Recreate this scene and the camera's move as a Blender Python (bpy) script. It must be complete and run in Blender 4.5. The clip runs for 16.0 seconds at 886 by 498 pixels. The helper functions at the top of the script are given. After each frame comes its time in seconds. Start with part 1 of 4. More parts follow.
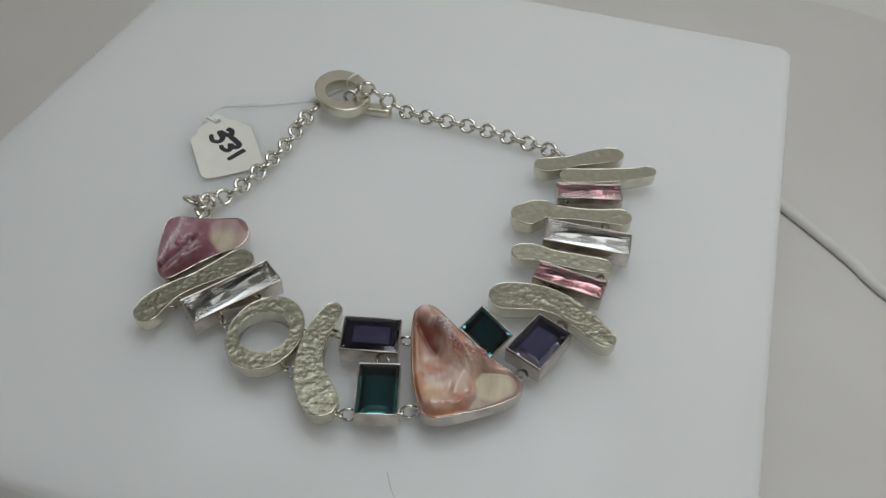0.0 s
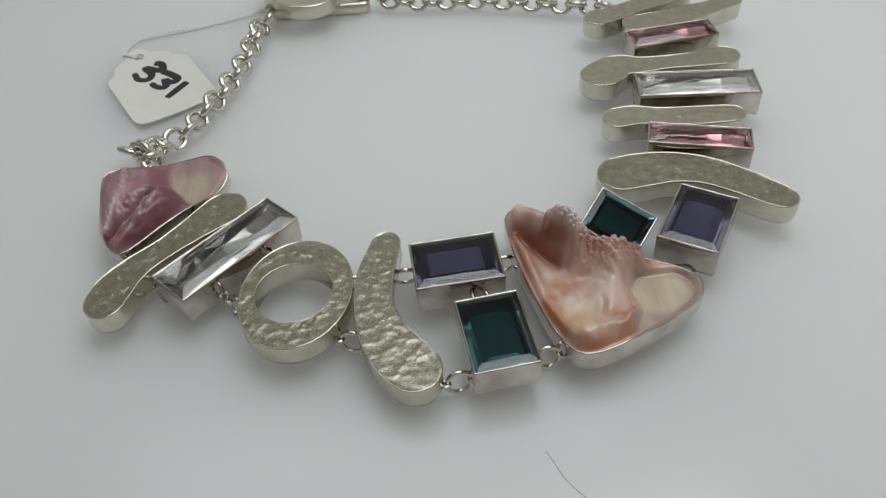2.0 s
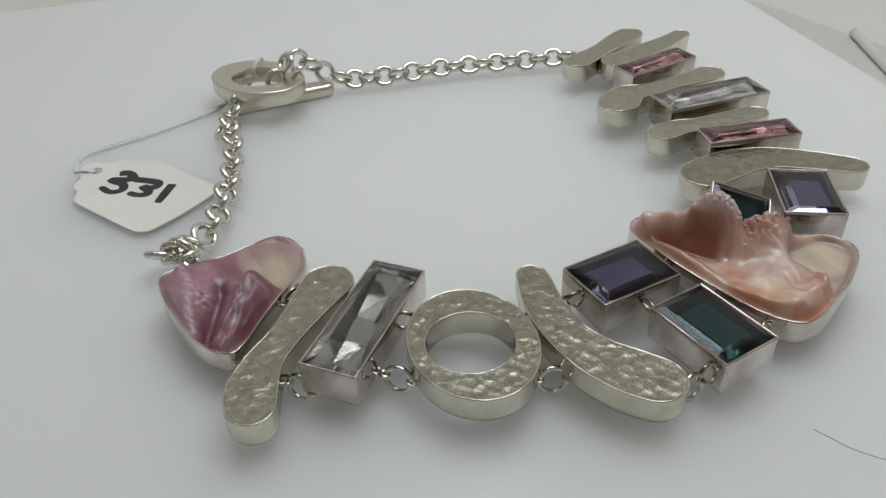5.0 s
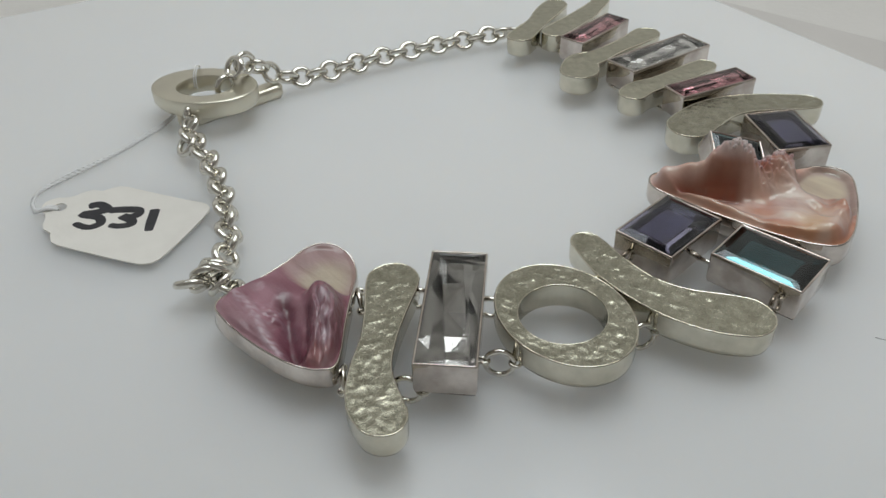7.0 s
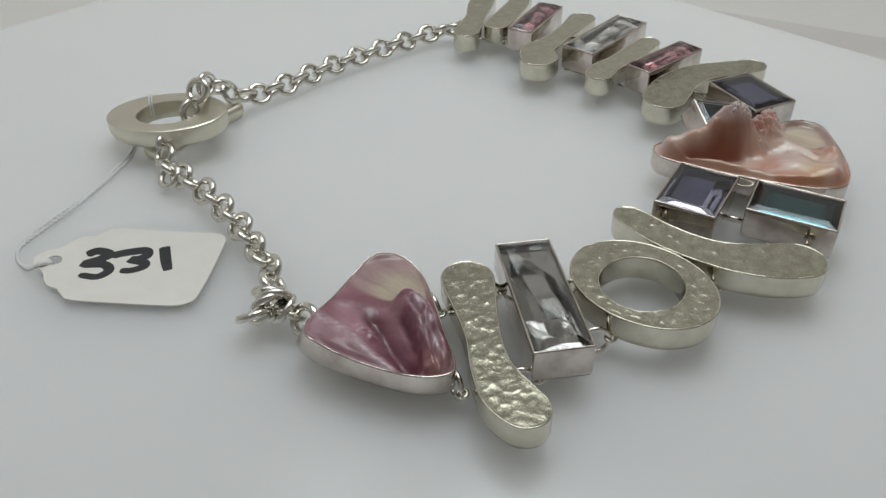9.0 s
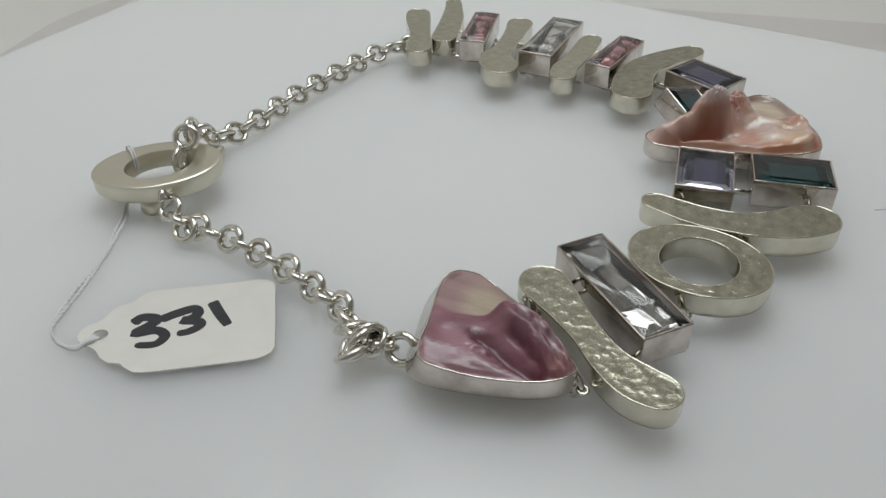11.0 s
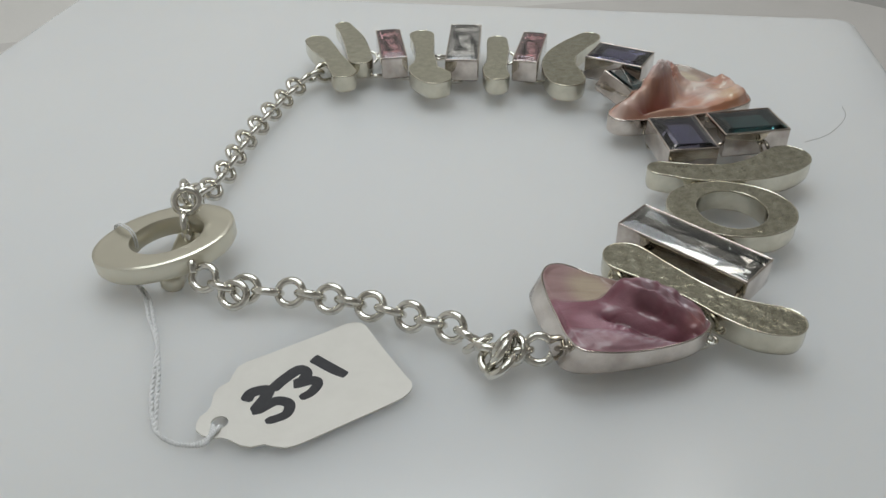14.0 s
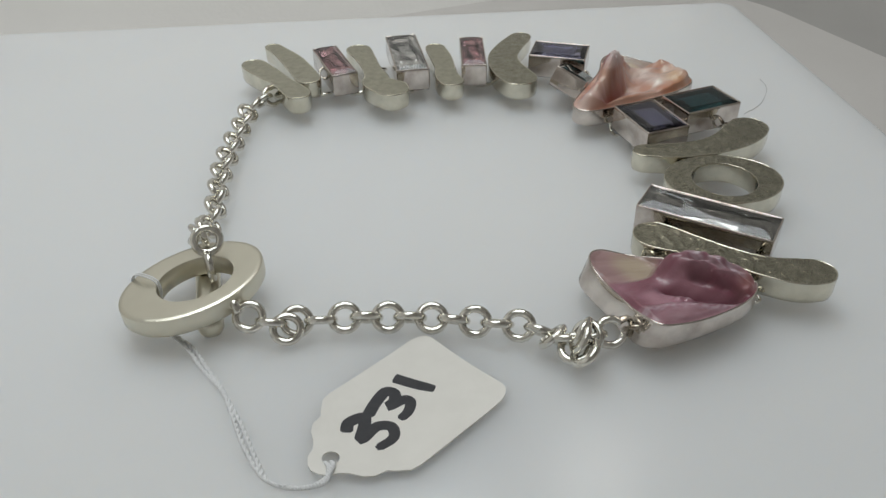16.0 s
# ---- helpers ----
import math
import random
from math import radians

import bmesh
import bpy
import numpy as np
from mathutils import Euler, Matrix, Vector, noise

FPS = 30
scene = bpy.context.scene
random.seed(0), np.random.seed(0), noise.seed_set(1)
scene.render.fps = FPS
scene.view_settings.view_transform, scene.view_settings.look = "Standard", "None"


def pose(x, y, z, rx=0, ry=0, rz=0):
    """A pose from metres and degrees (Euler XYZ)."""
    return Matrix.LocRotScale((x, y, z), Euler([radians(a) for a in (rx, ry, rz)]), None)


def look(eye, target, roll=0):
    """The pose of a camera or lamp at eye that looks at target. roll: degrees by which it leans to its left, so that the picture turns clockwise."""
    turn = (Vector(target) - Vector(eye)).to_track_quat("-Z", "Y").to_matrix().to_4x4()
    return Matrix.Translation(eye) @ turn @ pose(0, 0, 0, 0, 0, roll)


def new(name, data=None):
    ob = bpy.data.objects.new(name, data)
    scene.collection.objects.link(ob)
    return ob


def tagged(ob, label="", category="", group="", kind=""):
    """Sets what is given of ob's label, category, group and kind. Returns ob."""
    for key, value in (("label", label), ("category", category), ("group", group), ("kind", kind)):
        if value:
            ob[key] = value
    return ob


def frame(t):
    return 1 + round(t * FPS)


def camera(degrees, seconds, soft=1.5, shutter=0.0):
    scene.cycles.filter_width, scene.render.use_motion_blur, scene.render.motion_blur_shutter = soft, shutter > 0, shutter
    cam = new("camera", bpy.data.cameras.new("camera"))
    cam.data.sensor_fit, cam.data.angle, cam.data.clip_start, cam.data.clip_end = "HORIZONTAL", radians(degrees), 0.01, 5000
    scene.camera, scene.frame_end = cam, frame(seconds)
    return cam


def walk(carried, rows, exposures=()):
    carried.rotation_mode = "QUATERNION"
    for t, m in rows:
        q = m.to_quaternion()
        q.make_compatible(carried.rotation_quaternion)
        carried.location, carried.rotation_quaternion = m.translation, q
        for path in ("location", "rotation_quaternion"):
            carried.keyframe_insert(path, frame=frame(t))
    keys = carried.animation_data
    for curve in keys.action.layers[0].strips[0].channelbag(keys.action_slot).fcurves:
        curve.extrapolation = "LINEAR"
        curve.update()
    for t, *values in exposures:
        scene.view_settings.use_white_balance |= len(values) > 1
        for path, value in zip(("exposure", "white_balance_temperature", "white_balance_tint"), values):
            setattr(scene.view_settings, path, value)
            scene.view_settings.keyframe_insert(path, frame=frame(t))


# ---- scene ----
cam = camera(56.24, 16.0, 1.45)
EXPOSURES = [(0.0, -1.45), (0.5, -1.43), (1.0, -1.35), (2.0, -1.25), (3.0, -1.17), (4.0, -1.17), (8.0, -1.20), (12.0, -1.22), (16.0, -1.21)]
ROWS = [
    (0, 0.00369, -0.21584, 0.23705, 43.440, -1.000, 0.771),
    (0.5, -0.00822, -0.20581, 0.21131, 43.513, -0.123, -3.201),
    (1, -0.02091, -0.19271, 0.18471, 42.441, 0.802, -6.420),
    (1.5, -0.03286, -0.17569, 0.16526, 43.087, 1.862, -9.683),
    (2, -0.04115, -0.16999, 0.14695, 44.341, 3.300, -11.932),
    (2.5, -0.05512, -0.16251, 0.13337, 47.205, 3.916, -14.671),
    (3, -0.07275, -0.15911, 0.12391, 50.968, 3.357, -17.951),
    (3.5, -0.08744, -0.15565, 0.11947, 53.253, 2.631, -21.778),
    (4, -0.10007, -0.15160, 0.11871, 53.883, 1.972, -25.330),
    (6.5, -0.15251, -0.11670, 0.11901, 52.950, 1.251, -44.046),
    (7, -0.16159, -0.10767, 0.11866, 52.893, 1.131, -47.823),
    (7.5, -0.17018, -0.09896, 0.11867, 53.053, 1.068, -51.465),
    (8, -0.17786, -0.08872, 0.11825, 53.239, 1.010, -55.176),
    (8.5, -0.18489, -0.07741, 0.11766, 53.024, 0.667, -58.884),
    (9, -0.19149, -0.06679, 0.11796, 53.032, 0.583, -62.498),
    (11.5, -0.21520, -0.00751, 0.12435, 53.263, 0.789, -80.758),
    (12, -0.21794, 0.00490, 0.12502, 53.326, 0.736, -84.459),
    (12.5, -0.21962, 0.01763, 0.12408, 53.710, 0.634, -88.081),
    (13, -0.22034, 0.03152, 0.12493, 53.854, 0.617, -91.946),
    (13.5, -0.21935, 0.04473, 0.12456, 54.097, 0.641, -95.622),
    (14, -0.21760, 0.05728, 0.12440, 54.200, 0.726, -99.269),
    (14.5, -0.21591, 0.06939, 0.12454, 54.370, 0.731, -102.806),
    (15, -0.21296, 0.08159, 0.12453, 54.551, 0.724, -106.376),
    (15.5, -0.20934, 0.09350, 0.12391, 54.821, 0.601, -109.913),
    (16, -0.20512, 0.10613, 0.12430, 54.917, 0.469, -113.562),
]
walk(cam, [(t, pose(x, y, z, rx, ry, rz)) for t, x, y, z, rx, ry, rz in ROWS], EXPOSURES)

MM = 0.001

# ---- world and lights ----
world = bpy.data.worlds.new("world")
scene.world = world
world.use_nodes = True
background = world.node_tree.nodes["Background"]
background.inputs["Color"].default_value = (1.0, 0.97, 0.93, 1)
background.inputs["Strength"].default_value = 0.25


def area_lamp(name, matrix, sx, sy, watts, colour):
    data = bpy.data.lights.new(name, "AREA")
    data.shape, data.size, data.size_y = "RECTANGLE", sx, sy
    data.energy, data.color = watts, colour
    ob = new(name, data)
    ob.matrix_world = matrix
    return ob


LAMP_X, LAMP_Y, LAMP_Z = 0.13, 0.01, 0.66
REAR_X, REAR_Y = -0.02, 0.285
area_lamp("lamp_panel_light", look((LAMP_X, LAMP_Y, LAMP_Z), (LAMP_X, LAMP_Y, 0)), 0.42, 0.32, 4.4, (0.91, 0.97, 1.0))
# unseen second panel, added as fill to brighten the hammered bars
area_lamp("rear_fill_light", look((REAR_X, REAR_Y, LAMP_Z), (REAR_X, REAR_Y, 0)), 0.60, 0.10, 1.3, (0.91, 0.97, 1.0))
area_lamp("lamp_spot_light", look((0.23, -0.27, 0.60), (0.06, -0.04, 0)), 0.09, 0.09, 0.30, (1.0, 0.97, 0.92))


# ---- materials ----
def material(name):
    m = bpy.data.materials.new(name)
    m.use_nodes = True
    return m, m.node_tree.nodes, m.node_tree.links, m.node_tree.nodes["Principled BSDF"]


def put(bsdf, **values):
    for key, value in values.items():
        bsdf.inputs[key.replace("_", " ")].default_value = value


def noise_node(nodes, links, scale, detail=4.0, rough=0.55):
    coord = nodes.new("ShaderNodeTexCoord")
    tex = nodes.new("ShaderNodeTexNoise")
    tex.inputs["Scale"].default_value, tex.inputs["Detail"].default_value, tex.inputs["Roughness"].default_value = scale, detail, rough
    links.new(coord.outputs["Object"], tex.inputs["Vector"])
    return tex


def ramp_node(nodes, links, source, stops):
    ramp = nodes.new("ShaderNodeValToRGB")
    while len(ramp.color_ramp.elements) < len(stops):
        ramp.color_ramp.elements.new(0.5)
    for element, (at, colour) in zip(ramp.color_ramp.elements, stops):
        element.position, element.color = at, (*colour, 1)
    links.new(source, ramp.inputs["Fac"])
    return ramp


def bump_node(nodes, links, bsdf, height, strength, distance):
    bump = nodes.new("ShaderNodeBump")
    bump.inputs["Strength"].default_value, bump.inputs["Distance"].default_value = strength, distance
    links.new(height, bump.inputs["Height"])
    links.new(bump.outputs["Normal"], bsdf.inputs["Normal"])
    return bump


def silver(name, light, dark, rough_low, rough_high, grain=260.0, bump=0.15):
    """Silver with darker clouds (tarnish; on the bezels painted reflections) and fine scratches."""
    m, nodes, links, bsdf = material(name)
    bsdf.inputs["Metallic"].default_value = 1.0
    cloud = noise_node(nodes, links, grain, 5.0)
    ramp = ramp_node(nodes, links, cloud.outputs["Fac"], [(0.32, dark), (0.68, light)])
    links.new(ramp.outputs["Color"], bsdf.inputs["Base Color"])
    fine = noise_node(nodes, links, grain * 7, 3.0)
    span = nodes.new("ShaderNodeMapRange")
    span.inputs["To Min"].default_value, span.inputs["To Max"].default_value = rough_low, rough_high
    links.new(fine.outputs["Fac"], span.inputs["Value"])
    links.new(span.outputs["Result"], bsdf.inputs["Roughness"])
    bump_node(nodes, links, bsdf, fine.outputs["Fac"], bump, 0.0001)
    return m


def hammered_silver(name, light, dark, marks, rough):
    """Satin silver with many small, broken chisel and hammer marks."""
    m = silver(name, light, dark, rough, rough + 0.1, 420.0, 0.35)
    nodes, links = m.node_tree.nodes, m.node_tree.links
    bsdf = nodes["Principled BSDF"]
    coord = nodes.new("ShaderNodeTexCoord")
    warp = noise_node(nodes, links, 260.0, 2.0)
    bent = nodes.new("ShaderNodeMix")
    bent.data_type, bent.blend_type = "RGBA", "LINEAR_LIGHT"
    bent.inputs[0].default_value = 0.0012
    links.new(coord.outputs["Object"], bent.inputs[6])
    links.new(warp.outputs["Color"], bent.inputs[7])
    cells = nodes.new("ShaderNodeTexVoronoi")
    cells.feature = "F1"
    cells.inputs["Scale"].default_value = 470.0
    links.new(bent.outputs[2], cells.inputs["Vector"])
    patch = noise_node(nodes, links, 190.0, 3.0)
    weight = ramp_node(nodes, links, patch.outputs["Fac"], [(0.40, (0.15, 0.15, 0.15)), (0.60, (1, 1, 1))])
    bowl = nodes.new("ShaderNodeMapRange")
    bowl.interpolation_type = "SMOOTHSTEP"
    bowl.inputs["From Min"].default_value, bowl.inputs["From Max"].default_value = 0.05, 0.62
    links.new(cells.outputs["Distance"], bowl.inputs["Value"])
    dent = nodes.new("ShaderNodeMath")
    dent.operation = "MULTIPLY"
    links.new(bowl.outputs["Result"], dent.inputs[0])
    links.new(weight.outputs["Color"], dent.inputs[1])
    deep = nodes.new("ShaderNodeBump")
    deep.inputs["Strength"].default_value, deep.inputs["Distance"].default_value = marks, 0.0005
    links.new(dent.outputs["Value"], deep.inputs["Height"])
    fine = nodes["Bump"]
    links.new(deep.outputs["Normal"], fine.inputs["Normal"])
    return m


SILVER_HAMMERED = hammered_silver("hammered silver", (0.425, 0.405, 0.32), (0.29, 0.276, 0.212), 0.10, 0.22)
SILVER_SATIN = hammered_silver("lightly hammered silver", (0.50, 0.48, 0.385), (0.40, 0.382, 0.30), 0.06, 0.30)
SILVER_SIDE = silver("polished silver side", (0.74, 0.705, 0.595), (0.57, 0.54, 0.445), 0.07, 0.18, 180.0, 0.05)
# the bezel's brown clouds put dark reflections of neighbouring pieces into its colour
SILVER_BEZEL = silver("polished silver bezel", (0.76, 0.70, 0.65), (0.40, 0.345, 0.31), 0.04, 0.10, 120.0, 0.03)
# one foil in a lit and a shaded tone, by how light reaches each stone
FOIL_LIT = silver("lit silver foil", (0.92, 0.90, 0.89), (0.82, 0.81, 0.80), 0.14, 0.22, 200.0, 0.1)
FOIL_SHADED = silver("shaded silver foil", (0.44, 0.43, 0.42), (0.34, 0.33, 0.32), 0.05, 0.10, 200.0, 0.1)
SILVER_CHAIN = silver("chain silver", (0.88, 0.86, 0.79), (0.60, 0.575, 0.52), 0.06, 0.14, 500.0, 0.05)
SILVER_RING = silver("brushed silver ring", (0.72, 0.685, 0.575), (0.67, 0.635, 0.53), 0.30, 0.33, 60.0, 0.0)


def gem(name, colour, ior=1.52):
    m, nodes, links, bsdf = material(name)
    put(bsdf, Base_Color=(*colour, 1), Roughness=0.02, IOR=ior, Transmission_Weight=1.0)
    return m


GEM_CLEAR = gem("clear crystal", (0.97, 0.97, 0.96), 1.5)
GEM_PURPLE = gem("violet crystal", (0.33, 0.32, 0.47))
GEM_TEAL = gem("teal crystal", (0.07, 0.235, 0.26))
GEM_PINK = gem("pink crystal", (0.91, 0.66, 0.69), 1.5)


def shell(name, gloss, coat, coat_rough, relief):
    """Mother-of-pearl: the shell's own colour with painted shade and sheen, growth streaks and a lustrous coat."""
    m, nodes, links, bsdf = material(name)
    pigment_and_light = nodes.new("ShaderNodeAttribute")
    pigment_and_light.attribute_name = "pigment_and_light"
    coord = nodes.new("ShaderNodeTexCoord")
    mapping = nodes.new("ShaderNodeMapping")
    mapping.inputs["Scale"].default_value = (1.0, 0.22, 0.4)
    mapping.inputs["Rotation"].default_value = (0, 0, radians(35))
    links.new(coord.outputs["Object"], mapping.inputs["Vector"])
    tex = nodes.new("ShaderNodeTexNoise")
    tex.inputs["Scale"].default_value, tex.inputs["Detail"].default_value, tex.inputs["Distortion"].default_value = 260.0, 3.0, 0.5
    links.new(mapping.outputs["Vector"], tex.inputs["Vector"])
    ramp = ramp_node(nodes, links, tex.outputs["Fac"], [(0.28, (0.80, 0.73, 0.74)), (0.5, (0.97, 0.94, 0.95)), (0.72, (1.12, 1.14, 1.15))])
    mix = nodes.new("ShaderNodeMix")
    mix.data_type, mix.blend_type = "RGBA", "MULTIPLY"
    mix.inputs[0].default_value = 1.0
    links.new(pigment_and_light.outputs["Color"], mix.inputs[6])
    links.new(ramp.outputs["Color"], mix.inputs[7])
    links.new(mix.outputs[2], bsdf.inputs["Base Color"])
    put(bsdf, Roughness=0.36, Subsurface_Weight=0.06, Subsurface_Scale=0.001, Coat_Weight=coat, Coat_Roughness=coat_rough, Specular_IOR_Level=gloss, Thin_Film_Thickness=340.0, Thin_Film_IOR=1.6)
    bsdf.inputs["Subsurface Radius"].default_value = (1.0, 0.5, 0.4)
    bump_node(nodes, links, bsdf, tex.outputs["Fac"], relief, 0.0004)
    crust = noise_node(nodes, links, 750.0, 2.0)
    pits = nodes.new("ShaderNodeBump")
    pits.inputs["Strength"].default_value, pits.inputs["Distance"].default_value = relief * 0.7, 0.00025
    links.new(crust.outputs["Fac"], pits.inputs["Height"])
    links.new(pits.outputs["Normal"], nodes["Bump"].inputs["Normal"])
    return m


SHELL_MAUVE = shell("mauve shell", 0.7, 0.35, 0.17, 0.75)
SHELL_PEACH = shell("peach shell", 0.8, 0.6, 0.09, 0.35)


def plain(name, light, dark, scale, rough, bump=0.1, distance=0.0003, **more):
    m, nodes, links, bsdf = material(name)
    tex = noise_node(nodes, links, scale, 5.0)
    ramp = ramp_node(nodes, links, tex.outputs["Fac"], [(0.3, dark), (0.7, light)])
    links.new(ramp.outputs["Color"], bsdf.inputs["Base Color"])
    put(bsdf, Roughness=rough, **more)
    fine = noise_node(nodes, links, scale * 40, 3.0)
    bump_node(nodes, links, bsdf, fine.outputs["Fac"], bump, distance)
    return m


ACRYLIC = plain("glossy white acrylic", (0.80, 0.80, 0.79), (0.775, 0.78, 0.78), 9.0, 0.19, 0.015, 0.0001, Subsurface_Weight=1.0, Subsurface_Scale=0.036, Specular_IOR_Level=0.32)
ACRYLIC.node_tree.nodes["Principled BSDF"].inputs["Subsurface Radius"].default_value = (1.0, 0.95, 0.9)
FABRIC = plain("off-white tent fabric", (0.81, 0.785, 0.75), (0.77, 0.745, 0.71), 6.0, 0.9, 0.3, 0.0006)
# darker sides added in place of the dim surroundings beyond the open front
OPEN_SIDE = plain("taupe stand-in for the open side", (0.48, 0.463, 0.44), (0.43, 0.413, 0.395), 6.0, 0.9, 0.3, 0.0006)
FLOOR = plain("white sweep", (0.72, 0.69, 0.66), (0.67, 0.64, 0.61), 8.0, 0.7, 0.1, 0.0006)
CARD = plain("cream card", (0.85, 0.82, 0.76), (0.81, 0.78, 0.72), 160.0, 0.75, 0.2, 0.0001)
# dark cup and pale core put the stones' dim edges and bright middle into colour
CUP_DARK = plain("dark cup for the stone's dim edges", (0.10, 0.10, 0.105), (0.06, 0.06, 0.065), 300.0, 0.4)
CORE_LIGHT = plain("pale core for returned light", (0.70, 0.70, 0.70), (0.46, 0.46, 0.46), 260.0, 0.5)
INK = plain("black marker ink", (0.030, 0.028, 0.032), (0.016, 0.016, 0.020), 600.0, 0.55)
THREAD = plain("white cotton thread", (0.93, 0.93, 0.92), (0.86, 0.86, 0.86), 2500.0, 0.85, 0.5, 0.0002)
RUBBER = plain("white cable sheath", (0.76, 0.74, 0.72), (0.72, 0.70, 0.68), 60.0, 0.45)
FIBRE = plain("grey fibre", (0.36, 0.35, 0.34), (0.28, 0.27, 0.26), 800.0, 0.7)
FRAME_METAL = plain("white lamp frame", (0.7, 0.7, 0.7), (0.66, 0.66, 0.66), 40.0, 0.5)


# ---- mesh helpers (millimetres) ----
def linked(name, bm, mat, parent=None, label="", smooth=True, matrix=None):
    bmesh.ops.remove_doubles(bm, verts=bm.verts, dist=1e-4)
    bmesh.ops.recalc_face_normals(bm, faces=bm.faces)
    bm.transform(Matrix.Scale(MM, 4))
    me = bpy.data.meshes.new(name)
    bm.to_mesh(me)
    bm.free()
    me.materials.append(mat)
    for p in me.polygons:
        p.use_smooth = smooth
    ob = new(name, me)
    if matrix is not None:
        ob.matrix_basis = matrix
    if parent is not None:
        ob.parent = parent
    if label:
        tagged(ob, label)
    return ob


def sharp(ob, degrees=35):
    """Shade smooth but keep edges over the angle crisp."""
    me = ob.data
    bm = bmesh.new()
    bm.from_mesh(me)
    for e in bm.edges:
        if len(e.link_faces) == 2 and e.calc_face_angle(0) > radians(degrees):
            e.smooth = False
    bm.to_mesh(me)
    bm.free()
    return ob


def place(x, y, z=0.0, rz=0.0, rx=0.0, ry=0.0):
    return pose(x * MM, y * MM, z * MM, rx, ry, rz)


def spline(points, n):
    """n + 1 samples of a Catmull-Rom curve through the points (any number of values each)."""
    p = [np.array(q, float) for q in points]
    p = [2 * p[0] - p[1]] + p + [2 * p[-1] - p[-2]]
    spans = len(p) - 3
    out = []
    for i in range(n + 1):
        u = i / n * spans
        k = min(int(u), spans - 1)
        u -= k
        a, b, c, d = p[k : k + 4]
        out.append(0.5 * (2 * b + (c - a) * u + (2 * a - 5 * b + 4 * c - d) * u * u + (3 * b - a - 3 * c + d) * u**3))
    return out


def loop_spline(points, n):
    p = [np.array(q, float) for q in points]
    out = []
    for i in range(n):
        u = i / n * len(p)
        k = int(u)
        u -= k
        a, b, c, d = (p[(k + j - 1) % len(p)] for j in range(4))
        out.append(0.5 * (2 * b + (c - a) * u + (2 * a - 5 * b + 4 * c - d) * u * u + (3 * b - a - 3 * c + d) * u**3))
    return out


def tube(bm, points, radius, sides=10, closed=False):
    """A round tube along points."""
    pts = [Vector(p) for p in points]
    n = len(pts)
    rings = []
    for i, p in enumerate(pts):
        ahead = (pts[(i + 1) % n] - pts[i - 1]) if closed else (pts[min(i + 1, n - 1)] - pts[max(i - 1, 0)])
        ahead.normalize()
        side = ahead.cross(Vector((0.13, 0.31, 0.94)))
        side.normalize()
        up = side.cross(ahead)
        r = radius[i] if isinstance(radius, (list, tuple)) else radius
        rings.append([bm.verts.new(p + r * (math.cos(a) * side + math.sin(a) * up)) for a in (2 * math.pi * k / sides for k in range(sides))])
    for i in range(n if closed else n - 1):
        a, b = rings[i], rings[(i + 1) % n]
        for k in range(sides):
            bm.faces.new((a[k], a[(k + 1) % sides], b[(k + 1) % sides], b[k]))
    if not closed:
        bm.faces.new(rings[0][::-1])
        bm.faces.new(rings[-1])
    return bm


def torus(bm, rx, ry, wire, n=28, sides=10, squash=1.0):
    """A link lying in the xy plane: radii of the wire's centre line, and the wire's radius."""
    rings = []
    for i in range(n):
        a = 2 * math.pi * i / n
        c, out = Vector((rx * math.cos(a), ry * math.sin(a), 0)), Vector((math.cos(a), math.sin(a), 0))
        rings.append([bm.verts.new(c + wire * (math.cos(b) * out + Vector((0, 0, squash * math.sin(b))))) for b in (2 * math.pi * k / sides for k in range(sides))])
    for i in range(n):
        a, b = rings[i], rings[(i + 1) % n]
        for k in range(sides):
            bm.faces.new((a[k], b[k], b[(k + 1) % sides], a[(k + 1) % sides]))
    return bm


def hammer(x, y, seed):
    """Depth of the hammer marks at a place on a sheet: shallow bowls of uneven size and slant that meet in crisp ridges."""
    p = Vector((x * 0.52 + seed * 7.3, y * 0.52 + seed * 3.1, 0))
    p += 0.22 * Vector((noise.noise(p * 0.8), noise.noise(p * 0.8 + Vector((9, 0, 0))), 0))
    near, where = noise.voronoi(p)
    deep = 0.75 + 0.6 * noise.noise(where[0] * 3.7)
    tilt = (p - where[0]).dot(Vector((noise.noise(where[0] * 2.3), noise.noise(where[0] * 2.9 + Vector((7, 0, 0))), 0)))
    return -0.10 + deep * 0.28 * min(near[0], 0.75) ** 2 + 0.12 * tilt + 0.06 * noise.noise(p * 0.6) + 0.010 * noise.noise(p * 4.0)


def smooth(a, b, x):
    u = min(max((x - a) / (b - a), 0.0), 1.0)
    return u * u * (3 - 2 * u)


def wall_rings(bm, outline, profile):
    """Walls from an outline (points x, y with outward normals) and a profile of (outset, z)."""
    rings = []
    for outset, z in profile:
        rings.append([bm.verts.new((x + nx * outset, y + ny * outset, z)) for x, y, nx, ny in outline])
    n = len(outline)
    for a, b in zip(rings, rings[1:]):
        for k in range(n):
            bm.faces.new((a[k], a[(k + 1) % n], b[(k + 1) % n], b[k]))
    return rings


def normals(points):
    """Adds outward normals to a counter-clockwise outline."""
    n, out = len(points), []
    for i in range(n):
        dx, dy = points[(i + 1) % n][0] - points[i - 1][0], points[(i + 1) % n][1] - points[i - 1][1]
        d = math.hypot(dx, dy) or 1.0
        out.append((points[i][0], points[i][1], dy / d, -dx / d))
    return out


